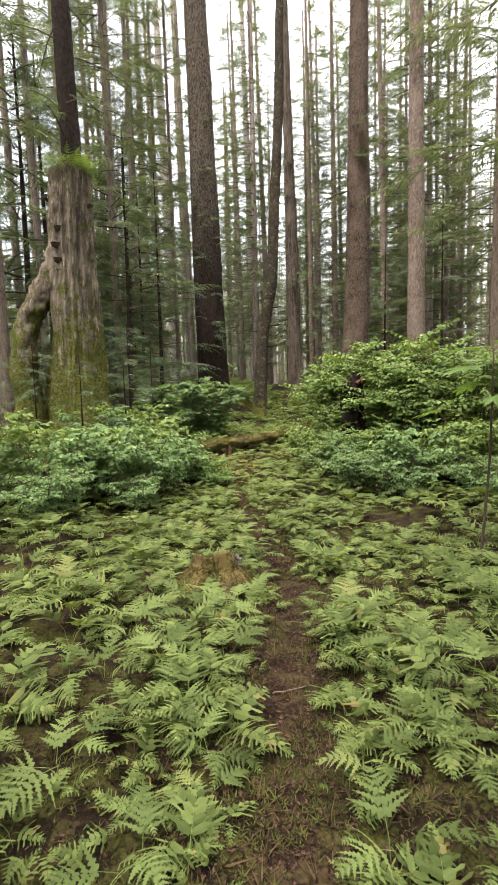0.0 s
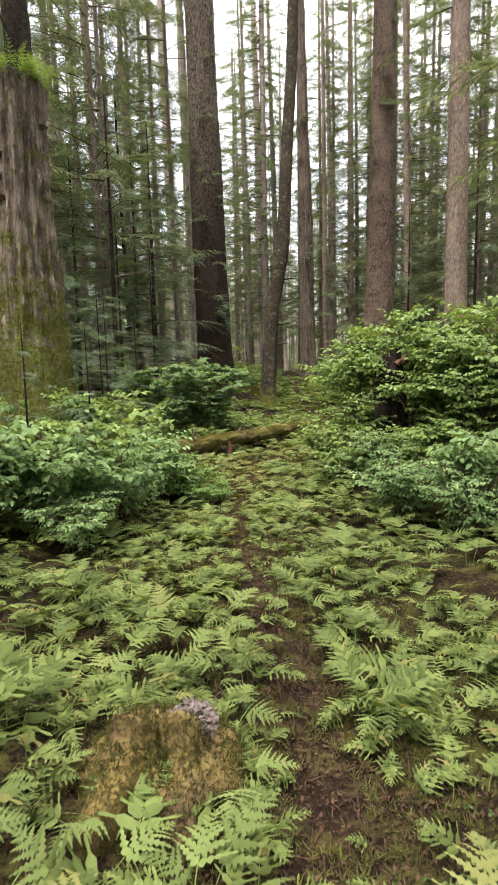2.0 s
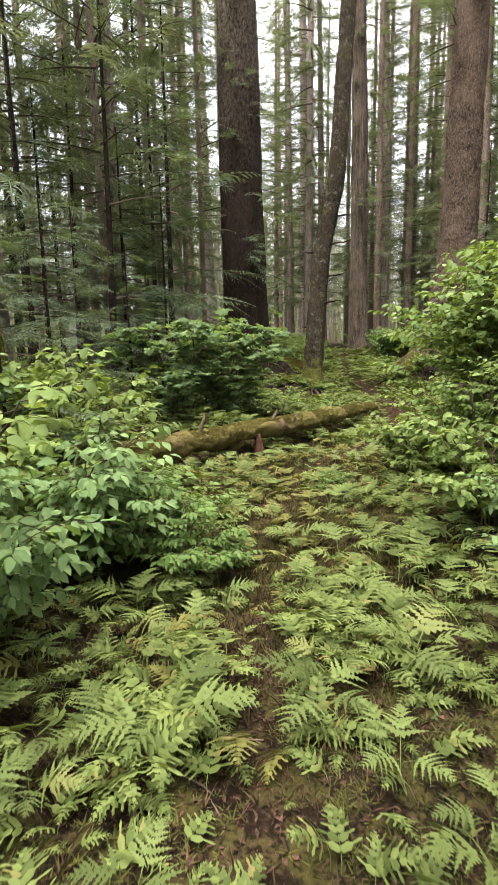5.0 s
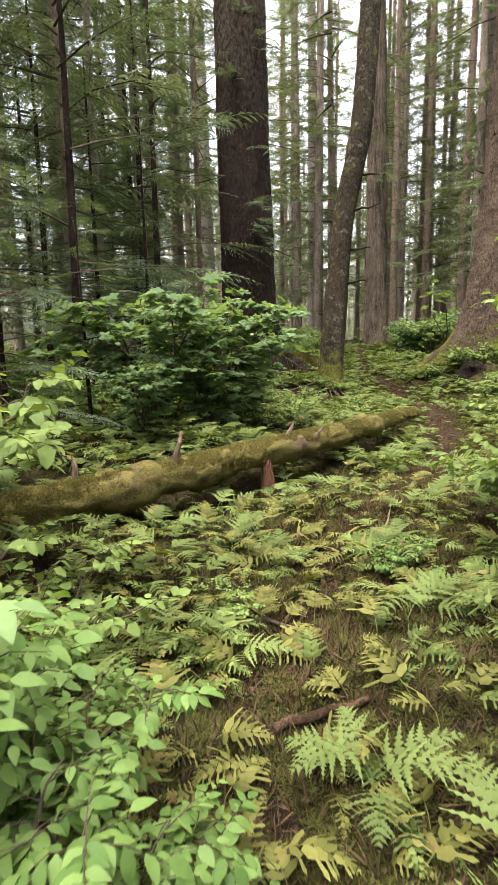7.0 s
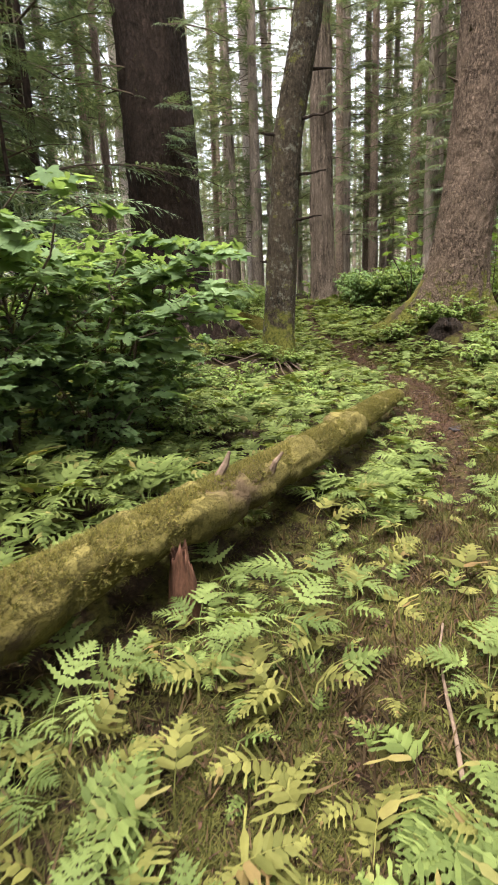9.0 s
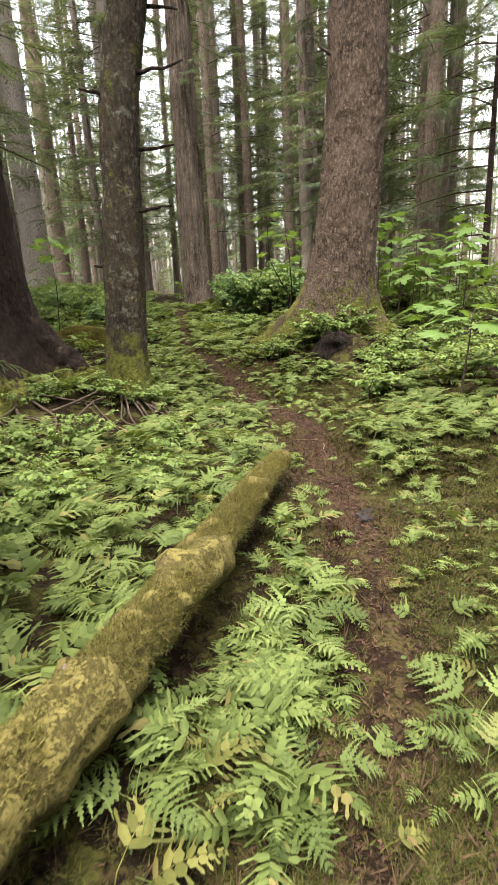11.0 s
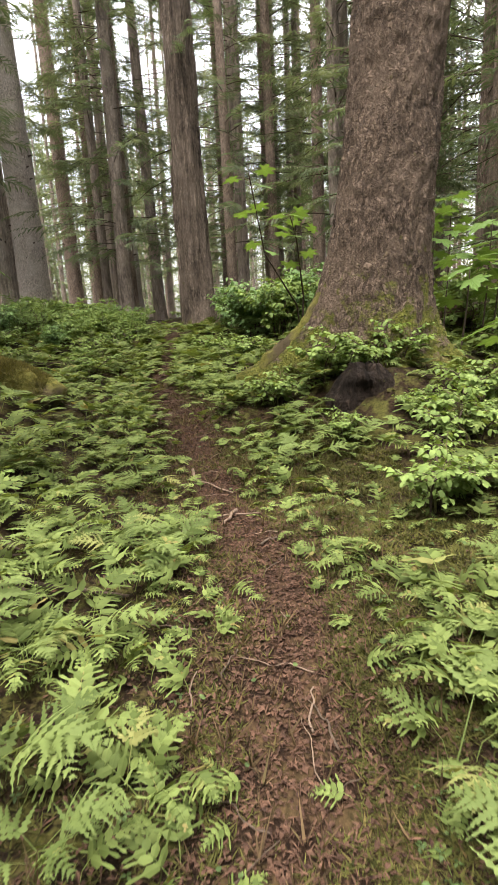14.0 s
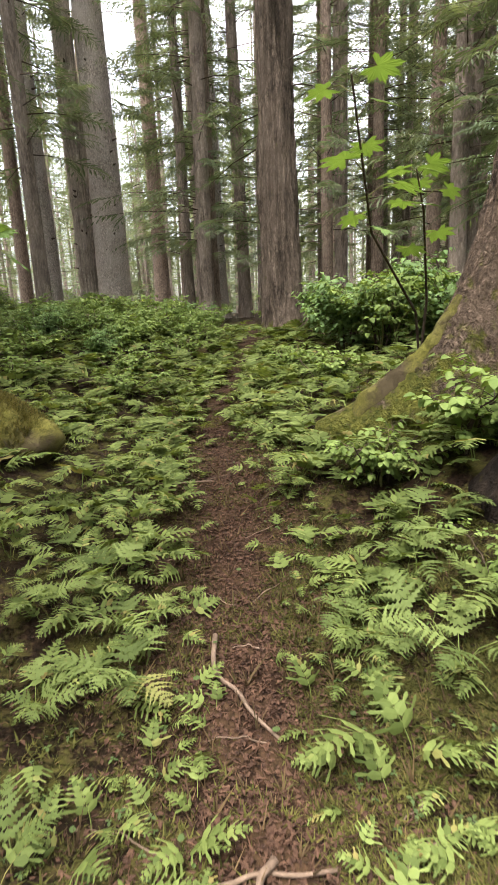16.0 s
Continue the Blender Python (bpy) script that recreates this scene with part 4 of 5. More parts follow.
r = np.random.default_rng(5)
n = 1100
a, d = r.uniform(0, 6.28, n), 0.13 * r.uniform(0, 1, n) ** 0.5
v, f = scatter([leaf(0.022, 0.016, 0.3, 0.2, 0, 2)], np.zeros(n, int), rotations(a * 7, r.normal(0, 0.5, n), r.normal(0, 0.5, n)),
               np.stack([0.13 + 0.85 * d * np.cos(a), 0.06 + d * np.sin(a), top_of(0.13, 0.06) + 0.05 * (1 - d / 0.13) + r.uniform(0, 0.02, n)], 1), r.uniform(0.8, 1.4, n))
part("scale_heap", to_mesh("scale_heap", v, f, M_CONES), low_stump, "grey-pink heap of chewed cone scales")
bole = low_stump.children[0].data
co = np.empty(len(bole.vertices) * 3, np.float32)
bole.vertices.foreach_get("co", co)
co = co.reshape(-1, 3)
co = co[(co[:, 2] > 0.08) & (np.hypot(co[:, 0] - 0.13, co[:, 1] - 0.06) > 0.12)]
n = 6000
at = co[r.integers(0, len(co), n)] + r.normal(0, 0.012, (n, 3))
v, f = scatter([tuft], np.zeros(n, int), rotations(r.uniform(0, 6.28, n), r.normal(0, 0.5, n), r.normal(0, 0.5, n)), at, r.uniform(0.4, 0.95, n))
part("moss", to_mesh("stump_moss", v, f, M_GRASS), low_stump, "shaggy yellow-brown moss")
stump(1.05, 19.3, float(land(1.05, 19.3)) - 0.1, 0.10, 0.2, M_ROT, "small rotten stump hidden by fern leaves", 12, 32, 0.12)

# ---- shrubs ----
LEAF_OVAL = [leaf(1.0, 0.55, 0.2, 0.25, 0, 3), leaf(1.0, 0.62, 0.12, 0.35, 0, 3)]
LEAF_TOOTH = [leaf(1.0, 0.62, 0.2, 0.2, 0.3, 4), leaf(1.0, 0.7, 0.15, 0.3, 0.3, 4)]


def palm_leaf(lobes=7, seed=0):
    rr = np.random.default_rng(seed)
    pts = [(0, 0, 0)]
    for k in range(lobes):
        a = radians(-125 + 250 * k / (lobes - 1))
        reach = (1.0 - 0.35 * abs(k - (lobes - 1) / 2) / ((lobes - 1) / 2)) * rr.uniform(0.9, 1.08)
        w = radians(250 / (lobes - 1)) / 2
        for da, q in ((-0.98, 0.56), (-0.5, 0.82), (-0.28, 0.80), (0, 1.0), (0.28, 0.80), (0.5, 0.82)):
            b = a + da * w
            pts.append((reach * q * math.sin(b), reach * q * math.cos(b), -0.22 * (reach * q) ** 2 + 0.05 * (1 - abs(da))))
    n = len(pts) - 1
    return np.array(pts, float), np.array([(0, k + 1, k) for k in range(1, n)])


LEAF_LOBED = [palm_leaf(5, k) for k in range(2)]


def shrub_meshes(seed, height, spread_, stems, twigs, leaves, size, shapes, mat, flat=0.35, start=0.12):
    """Stems that arch outwards, twigs off them in layers, leaves along each twig in two rows."""
    r = np.random.default_rng(seed)
    stem_parts, T, Y, P, S, tw = [], [], [], [], [], []
    for k in range(stems):
        a = r.uniform(0, 6.28)
        reach = spread_ * r.uniform(0.25, 1.0)
        h = height * r.uniform(0.6, 1.0) * (1 - 0.25 * reach / spread_)
        q = np.linspace(0, 1, 8)
        pts = np.stack([0.1 * r.normal() + math.cos(a) * reach * q ** 1.4, 0.1 * r.normal() + math.sin(a) * reach * q ** 1.4, h * (1 - (1 - q) ** 1.5) - 0.1 * (q < 0.01)], 1)
        pts[1:] += r.normal(0, 0.02 * height, (7, 3))
        stem_parts.append(tube(pts, np.linspace(0.011, 0.003, 8) * (0.7 + 0.3 * height), 5, False))
        for _ in range(twigs):
            s = start + (1 - start) * r.uniform(0, 1) ** 0.8
            o = np.array([np.interp(s, q, pts[:, c]) for c in range(3)])
            b = a + r.normal(0, 1.3)
            ln = (0.22 + 0.2 * r.uniform()) * (0.5 + 0.5 * height) * 0.8
            tip = o + np.array([math.cos(b) * ln, math.sin(b) * ln, r.normal(0.1, flat * 0.5) * ln])
            tw.append(tube([o, (o + tip) / 2 + np.array([0, 0, 0.03]), tip], [0.003, 0.0022, 0.001], 3, False))
            for j in range(leaves):
                w = (j + 0.5) / leaves
                T.append(o + (tip - o) * (0.2 + 0.8 * w) + np.array([0, 0, 0.02]))
                last = j == leaves - 1
                Y.append(b - np.pi / 2 + (0 if last else (1 if j % 2 else -1) * r.uniform(0.6, 1.2)))
                P.append(r.normal(-0.2, flat))
                S.append(size * r.uniform(0.65, 1.2))
    T, Y, P, S = np.array(T), np.array(Y), np.array(P), np.array(S)
    v, f = scatter(shapes, r.integers(0, len(shapes), len(T)), rotations(Y, P, r.normal(0, flat, len(T))), T, S)
    tv, tf = join(tw)
    tf = np.vstack([tf[:, [0, 1, 2]], tf[:, [0, 2, 3]]])
    nf = len(f)
    v, f = join([(v, f), (tv, tf)])
    return [to_mesh("stem", *s, M_STEM if k % 2 else M_TWIG, True) for k, s in enumerate(stem_parts)], to_mesh("foliage", v, f, [mat, M_TWIG], True, np.r_[np.zeros(nf), np.ones(len(f) - nf)])


SHRUBS = {
    "cool": shrub_meshes(301, 1.15, 0.75, 12, 18, 8, 0.085, LEAF_OVAL, M_BUSH_COOL),
    "green": shrub_meshes(302, 1.3, 0.8, 12, 18, 8, 0.09, LEAF_TOOTH, M_BUSH),
    "light": shrub_meshes(303, 2.3, 1.0, 16, 26, 10, 0.075, LEAF_TOOTH, M_BUSH_LIGHT, 0.3, 0.1),
    "fine": shrub_meshes(304, 1.0, 0.75, 14, 24, 10, 0.05, LEAF_OVAL, M_BUSH_COOL),
    "heap": shrub_meshes(308, 0.5, 0.5, 8, 9, 6, 0.075, [leaf(1.0, 0.6, 0.15, 0.25, 0, 2)], M_BUSH),
    "low": shrub_meshes(305, 0.5, 0.5, 9, 11, 7, 0.058, LEAF_TOOTH, M_BUSH),
    "broad": shrub_meshes(306, 0.75, 0.5, 13, 11, 7, 0.078, [leaf(1.0, 0.56, 0.12, 0.25, 0, 5), leaf(1.0, 0.5, 0.18, 0.35, 0, 5)], M_BROAD, 0.3, 0.4),
    "maple": shrub_meshes(307, 2.0, 0.95, 13, 15, 6, 0.105, LEAF_LOBED, M_MAPLE, 0.3, 0.15),
}
WORDS = {"cool": "leafy bush with blue-green oval leaves beside the trail", "green": "dense green bush with toothed leaves on thin stems", "light": "tall fresh green bush with layered toothed leaves",
         "fine": "fine-leaved bluish green bush with drooping layers", "low": "low leafy green plant among the ferns", "broad": "plant with large fresh green oval leaves beside the trail",
         "maple": "tall bush with many pale green lobed leaves before the great spruce"}


def shrub(kind, x, y, size=1.0, turn=0.0, sink=0.0):
    ob = thing("bush", x, y, float(land(x, y)) - sink, WORDS[kind], "bush", "bushes of the undergrowth", turn=turn, size=size)
    stems, foliage = SHRUBS[kind]
    for s in stems:
        part("stem", s, ob)
    part("foliage", foliage, ob)


# beside the first stretch
for kind, x, y, s, t in (("cool", -1.6, 8.7, 1.0, 10), ("cool", -2.3, 8.3, 1.15, 60), ("green", -2.2, 9.5, 1.1, 80), ("cool", -1.45, 9.5, 0.95, 150), ("cool", -3.0, 7.4, 1.1, 200), ("green", -3.5, 8.6, 1.1, 20), ("fine", -2.5, 6.5, 0.95, 50),
                         ("cool", -3.5, 6.1, 1.1, 300), ("green", -2.3, 11.4, 1.05, 33), ("fine", -1.75, 7.7, 0.75, 99), ("green", -4.2, 7.4, 1.2, 130), ("cool", -2.9, 10.2, 1.2, 230), ("fine", -3.1, 5.2, 0.8, 320),
                         ("light", 2.0, 11.9, 1.0, 0), ("light", 2.55, 11.7, 1.15, 70), ("light", 3.3, 10.9, 1.15, 140), ("light", 4.0, 9.6, 1.1, 210), ("green", 1.4, 10.2, 0.72, 280), ("fine", 1.75, 8.5, 1.0, 320), ("light", 3.0, 9.9, 0.85, 25),
                         ("cool", 2.5, 8.2, 1.0, 30), ("fine", 2.2, 7.7, 0.95, 110), ("green", 3.2, 8.4, 1.05, 170), ("light", 4.4, 11.2, 1.2, 60), ("light", 2.9, 12.8, 1.0, 240), ("green", 4.2, 7.8, 1.0, 15), ("green", 2.35, 9.7, 0.72, 95),
                         ("green", 1.5, 12.4, 0.8, 205), ("fine", 3.1, 7.0, 0.85, 75), ("light", 1.62, 11.1, 0.7, 300), ("light", 3.9, 10.7, 1.3, 45), ("light", 3.2, 12.2, 1.3, 160), ("fine", 1.8, 9.6, 0.95, 160), ("light", 2.3, 9.5, 0.5, 220), ("light", 2.75, 10.6, 0.95, 200)):
    shrub(kind, x, y, s, t)
# by the log and the great spruce
for kind, x, y, s, t in (("maple", -1.9, 15.1, 1.1, 0), ("maple", -1.35, 15.8, 1.14, 130), ("broad", -0.78, 10.0, 0.66, 100), ("broad", -1.0, 10.25, 0.55, 150), ("broad", -0.9, 9.7, 0.72, 50), ("broad", -0.62, 9.75, 0.6, 250), ("broad", -1.25, 9.9, 0.88, 20), ("broad", -1.65, 9.6, 1.05, 200), ("broad", -1.6, 10.5, 0.6, 300), ("maple", -1.85, 14.5, 0.6, 70), ("maple", -1.3, 15.2, 0.6, 190), ("maple", -1.0, 16.4, 0.55, 20),
                         ("low", -1.3, 10.9, 1.0, 40), ("low", -1.9, 11.0, 1.1, 140), ("low", -0.55, 11.5, 0.35, 100), ("low", -0.7, 16.2, 0.7, 15), ("low", -0.2, 17.3, 0.8, 55), ("low", 0.5, 17.9, 0.7, 95), ("low", -0.9, 18.2, 0.9, 135), ("low", -0.1, 18.7, 0.8, 175), ("low", 0.75, 18.8, 0.7, 215), ("low", -1.3, 17.2, 0.9, 255), ("low", 1.35, 12.2, 0.8, 20), ("low", 1.7, 13.4, 0.8, 220), ("low", 0.6, 20.1, 0.6, 10), ("broad", 0.42, 12.1, 0.36, 80),
                         ("low", 0.15, 20.0, 0.6, 100), ("low", -0.6, 19.9, 0.6, 190)):
    shrub(kind, x, y, s, t)
# about the mossy spruce and beyond
for kind, x, y, s, t in (("cool", 4.0, 29.0, 1.3, 0), ("cool", 4.8, 29.5, 1.4, 90), ("green", 4.4, 28.3, 1.1, 180), ("cool", 5.3, 28.4, 1.3, 270), ("cool", 3.7, 30.2, 1.1, 33),
                         ("low", 3.75, 23.0, 1.2, 50), ("low", 3.2, 23.0, 0.9, 0), ("low", 4.35, 22.75, 1.1, 160), ("low", 3.5, 21.75, 0.55, 70), ("low", 4.35, 21.7, 0.6, 200), ("low", 4.0, 22.65, 0.8, 20), ("low", 4.3, 21.0, 1.0, 220), ("low", 5.0, 21.6, 1.1, 310), ("low", 3.6, 20.0, 0.9, 20),
                         ("low", 4.6, 19.6, 1.0, 120), ("low", 5.4, 20.3, 1.1, 200), ("low", 5.9, 22.0, 1.2, 290), ("green", 0.5, 30.5, 0.6, 0), ("green", -0.6, 31.5, 0.8, 60), ("green", 1.1, 32.5, 0.6, 120), ("green", -0.3, 29.6, 0.6, 45), ("green", -1.4, 31.0, 0.8, 145), ("cool", -3.4, 30.2, 1.0, 245), ("green", -4.2, 31.2, 1.0, 345), ("green", 0.2, 33.6, 0.8, 15), ("light", -1.2, 30.2, 0.45, 75), ("light", -2.6, 29.2, 0.5, 135), ("light", 0.3, 31.8, 0.4, 195), ("light", -3.6, 31.5, 0.6, 255), ("light", -1.9, 32.2, 0.5, 315),
                         ("cool", -1.6, 29.0, 0.8, 180), ("green", -2.4, 30.5, 0.8, 240), ("green", -1.2, 33, 0.8, 300), ("cool", 0.8, 34, 0.8, 10), ("green", -3.2, 28.2, 0.9, 70), ("cool", -0.4, 28.2, 0.6, 130),
                         ("cool", -2.0, 26.8, 0.7, 190), ("green", 3.0, 33.5, 0.8, 250), ("green", 7.6, 26.5, 1.2, 30), ("low", -2.2, 27.4, 1.2, 10), ("low", -0.9, 26.6, 1.0, 60), ("low", 0.3, 27.4, 1.0, 110), ("low", -1.6, 28.2, 1.3, 160), ("low", 0.9, 28.8, 1.0, 210), ("low", -3.0, 26.6, 1.3, 260), ("low", 0.6, 26.2, 0.8, 310), ("low", 2.9, 27.6, 1.0, 0), ("low", 3.2, 26.4, 1.0, 90), ("low", -0.2, 30.2, 1.2, 45), ("low", 1.2, 30.2, 1.0, 135), ("light", -0.7, 29.3, 0.4, 20), ("light", -2.2, 31.2, 0.5, 80), ("light", 0.9, 31.0, 0.35, 140), ("low", 7.0, 23.0, 1.2, 200), ("low", 6.6, 24.0, 1.2, 20)):
    shrub(kind, x, y, s, t)

# the thicket farther off, past counting
r = np.random.default_rng(91)
pos = []
while len(pos) < 270:
    x, y = r.uniform(-16, 18), r.uniform(-9, 46)
    if abs(x - trail_x(y)) < (4.2 if y < 27 else 1.3) or (2 < x < 7 and 19 < y < 27):
        continue
    pos.append((x, y))
pos = np.array(pos)
low_leaves = SHRUBS["heap"][1]
co = np.empty(len(low_leaves.vertices) * 3, np.float32)
low_leaves.vertices.foreach_get("co", co)
fi = np.empty(len(low_leaves.polygons) * 3, np.int32)
low_leaves.loops.foreach_get("vertex_index", fi)
heaps = [(co.reshape(-1, 3), fi.reshape(-1, 3))]
n = len(pos)
v, f = scatter(heaps, np.zeros(n, int), rotations(r.uniform(0, 6.28, n)), np.stack([pos[:, 0], pos[:, 1], land(pos[:, 0], pos[:, 1])], 1), r.uniform(0.9, 2.2, n))
tagged(new("thicket", to_mesh("thicket", v, f, M_BUSH)), "leafy green undergrowth between the farther trees", "undergrowth", kind="stuff")

# ---- young hemlocks with flat layered sprays ----
YOUNG = [crown(400 + k, 0.5, 3.6, 1.5, 26, 6, 0.55, SPRAYS_NEAR, M_NEEDLE, 0.2, 0.9, 0.01) for k in range(3)]
v, f = trunk_arrays(0.035, 3.8, (), (0.01, 0), 0.02, 10, 0.15, 0.003, 0.2, 0.3, 0.2, 80)
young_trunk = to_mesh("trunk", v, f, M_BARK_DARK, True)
for x, y, k, s, t in ((-3.1, 9.9, 0, 0.6, 15), (-3.7, 9.3, 1, 0.65, 75), (-2.4, 10.6, 2, 0.62, 175), (-4.3, 8.6, 0, 0.6, 120), (-2.6, 12.0, 1, 0.75, 220), (-3.0, 13.6, 0, 0.85, 0), (-4.4, 13.0, 1, 1.1, 80), (-2.6, 14.8, 2, 0.75, 160), (-5.3, 15.2, 0, 1.5, 240), (-4.0, 19.0, 1, 1.6, 300), (-5.6, 18.2, 2, 1.8, 30), (-6.4, 12.0, 1, 1.4, 90), (-2.9, 18.6, 0, 1.3, 140), (-6.0, 21, 1, 2.4, 10), (-4.6, 24, 2, 2.6, 60), (-8, 24.5, 0, 2.8, 110),
                     (-9.5, 20, 0, 2.6, 260), (-10, 31, 1, 3.0, 310), (7.5, 29.5, 2, 2.2, 20), (9.4, 26, 0, 2.6, 70), (-3.8, 17.4, 0, 2.3, 15), (-3.25, 20.5, 2, 2.5, 75), (-5.0, 16.5, 1, 2.0, 200), (-6.8, 17.0, 2, 3.4, 45), (-7.6, 21.5, 0, 3.8, 130), (-5.4, 26.5, 1, 3.6, 215), (-7, 29, 2, 2.9, 210), (-9.8, 25.0, 2, 4.2, 300), 
                     ):
    ob = thing("young_hemlock", x, y, float(land(x, y)), "young hemlock with flat layered green sprays", "tree", "young hemlocks under the trees", turn=t, size=s)
    part("trunk", young_trunk, ob)
    part("crown", YOUNG[k], ob)

# ---- ferns ----
FERN_NEAR = [fern_frond(st, bl, wd, 8, 6, an, 500 + k) for k, (st, bl, wd, an) in enumerate((
    (0.24, 0.31, 0.20, (8, 60, 108)), (0.20, 0.33, 0.19, (12, 54, 112)), (0.27, 0.27, 0.20, (6, 68, 102)), (0.17, 0.36, 0.16, (18, 50, 108)), (0.22, 0.26, 0.19, (4, 72, 110)), (0.30, 0.30, 0.19, (5, 56, 116))))]
FROND_MESH = [to_mesh("frond", v, f, M_FERN, True) for v, f in FERN_NEAR]
FERN_FAR = [fern_frond(st, bl, wd, 8, 2, an, 520 + k, thick=0.004) for k, (st, bl, wd, an) in enumerate((
    (0.22, 0.34, 0.22, (10, 55, 115)), (0.17, 0.38, 0.18, (14, 46, 120)), (0.26, 0.30, 0.22, (8, 64, 108)), (0.13, 0.30, 0.20, (10, 70, 125))))]
LOG_X = np.array([p[0] for p in LOG])
LOG_Y = np.array([p[1] for p in LOG])
BOLES = [(-0.1, 19.45, 0.5), (-0.85, 19.6, 0.42), (0.5, 19.6, 0.35), (-1.3, 20.9, 0.9), (4.7, 23.5, 0.75), (0.42, 20.5, 0.3), (2.85, 31.3, 0.5), (5.45, 17.3, 0.4), (-3.55, 11.4, 0.6), (2.08, 10.85, 0.4), (-0.34, 4.7, 0.33), (0.3, 23.75, 0.35), (-0.4, 24.0, 0.35), (3.95, 22.2, 0.55), (2.06, 16.9, 0.3)]


def free(x, y, gap):
    """Clear of the trodden line, the log and the trunks."""
    if abs(x - float(trail_x(y))) < gap:
        return False
    if 10.6 < y < 18.1 and abs(x - float(np.interp(y, LOG_Y, LOG_X))) < 0.16:
        return False
    return all((x - a) ** 2 + (y - b) ** 2 > c * c for a, b, c in BOLES)


def fern_gap(y):
    return float(np.interp(y, [0, 6, 9, 13, 16, 19, 22, 26, 30], [0.36, 0.28, 0.2, 0.24, 0.36, 0.46, 0.46, 0.24, 0.16]))


r = np.random.default_rng(12)
placed = []
while len(placed) < 290:
    y = r.uniform(1.3, 22.5)
    x = float(trail_x(y)) + r.choice([-1, 1]) * (fern_gap(y) + abs(r.normal(0, 0.75)))
    if (15.2 < y < 17.5 or 19.2 < y < 21.3) and 0.1 < x - float(trail_x(y)) < 1.5 and r.uniform() < 0.96:
        continue
    if 9.8 < y < 15 and abs(x - float(trail_x(y))) < 1.0 and r.uniform() < 0.45:
        continue
    if not free(x, y, fern_gap(y)) or any((x - a) ** 2 + (y - b) ** 2 < 0.04 for a, b in placed):
        continue
    if vnoise([[x * 1.1, y * 1.1, 4.5]], 6)[0] < -0.4:
        continue
    placed.append((x, y))
    ob = thing("fern", x, y, float(land(x, y)), "light green fern with broad feathery fronds beside the trail", "fern", "ferns along the trail", size=r.uniform(0.48, 0.88))
    a0 = r.uniform(0, 360)
    count = r.integers(3, 7)
    for k in range(count):
        part("frond", FROND_MESH[r.integers(0, 6)], ob, "", pose(0.03 * r.normal(), 0.03 * r.normal(), 0, r.normal(0, 7), r.normal(0, 9), a0 + 360 * k / count + r.normal(0, 18)) @ Matrix.Scale(r.uniform(0.75, 1.1), 4))

T, R_, S, P = [], [], [], []
tries = 0
while len(T) < 14500 and tries < 70000:
    tries += 1
    y = r.uniform(-1.2, 33)
    side = r.choice([-1, 1])
    x = float(trail_x(y)) + side * (fern_gap(y) + 6.5 * (1 + 0.4 * float(vnoise([[y * 0.45, side * 7.3, 0.5]], 8)[0])) * r.uniform() ** 1.35)
    if tries % 18 == 0:
        x, y = r.uniform(-1.9, 1.3), r.uniform(14.3, 20.2)
    if (15.2 < y < 17.5 or 19.2 < y < 21.3) and 0.1 < x - float(trail_x(y)) < 1.5 and r.uniform() < 0.96:
        continue
    if 9.8 < y < 15 and abs(x - float(trail_x(y))) < 1.0 and r.uniform() < 0.5:
        continue
    if not free(x, y, fern_gap(y)) or vnoise([[x * 1.1, y * 1.1, 4.5]], 6)[0] < (-0.32 if abs(x - float(trail_x(y))) < 1.1 else -0.62):
        continue
    z = float(land(x, y))
    a0 = r.uniform(0, 6.28)
    s0 = r.uniform(0.34, 0.74) * (1.3 if abs(x - float(trail_x(y))) > 1.4 or y > 23 else 1.0)
    for k in range(r.integers(2, 5)):
        T.append((x + 0.03 * r.normal(), y + 0.03 * r.normal(), z))
        R_.append((a0 + 1.8 * k + r.normal(0, 0.3), r.normal(0, 0.14), r.normal(0, 0.16)))
        S.append(s0 * r.uniform(0.8, 1.15))
T, R_, S = np.array(T), np.array(R_), np.array(S)
v, f = scatter(FERN_FAR, r.integers(0, 4, len(T)), rotations(R_[:, 0], R_[:, 1], R_[:, 2]), T, S)
tagged(new("fern_carpet", to_mesh("fern_carpet", v, f, M_FERN_CARPET)), "carpet of light green ferns over the forest floor", "ferns", kind="stuff")

# wilted ferns on the mossy stretch before and beside the log
M_WILT = leaf_material("wilted_fern_leaf", (0.09, 0.092, 0.022), (0.19, 0.18, 0.05), 0.3, 0.75, (0.17, 0.10, 0.045))
n = 420
y = np.clip(r.normal(11.8, 1.7, n), 8.2, 16)
x = trail_x(y) + r.normal(-0.25, 0.75, n)
ok = np.array([free(a, b, 0.04) for a, b in zip(x, y)])
x, y = x[ok], y[ok]
n = len(x)
v, f = scatter(FERN_FAR, r.integers(0, 4, n), rotations(r.uniform(0, 6.28, n), r.normal(-0.1, 0.25, n), r.normal(0, 0.25, n)), np.stack([x, y, land(x, y)], 1), r.uniform(0.3, 0.68, n))
tagged(new("wilted_ferns", to_mesh("wilted_ferns", v, f, M_WILT)), "yellowed wilting ferns on mossy ground beside the log", "ferns", kind="stuff")

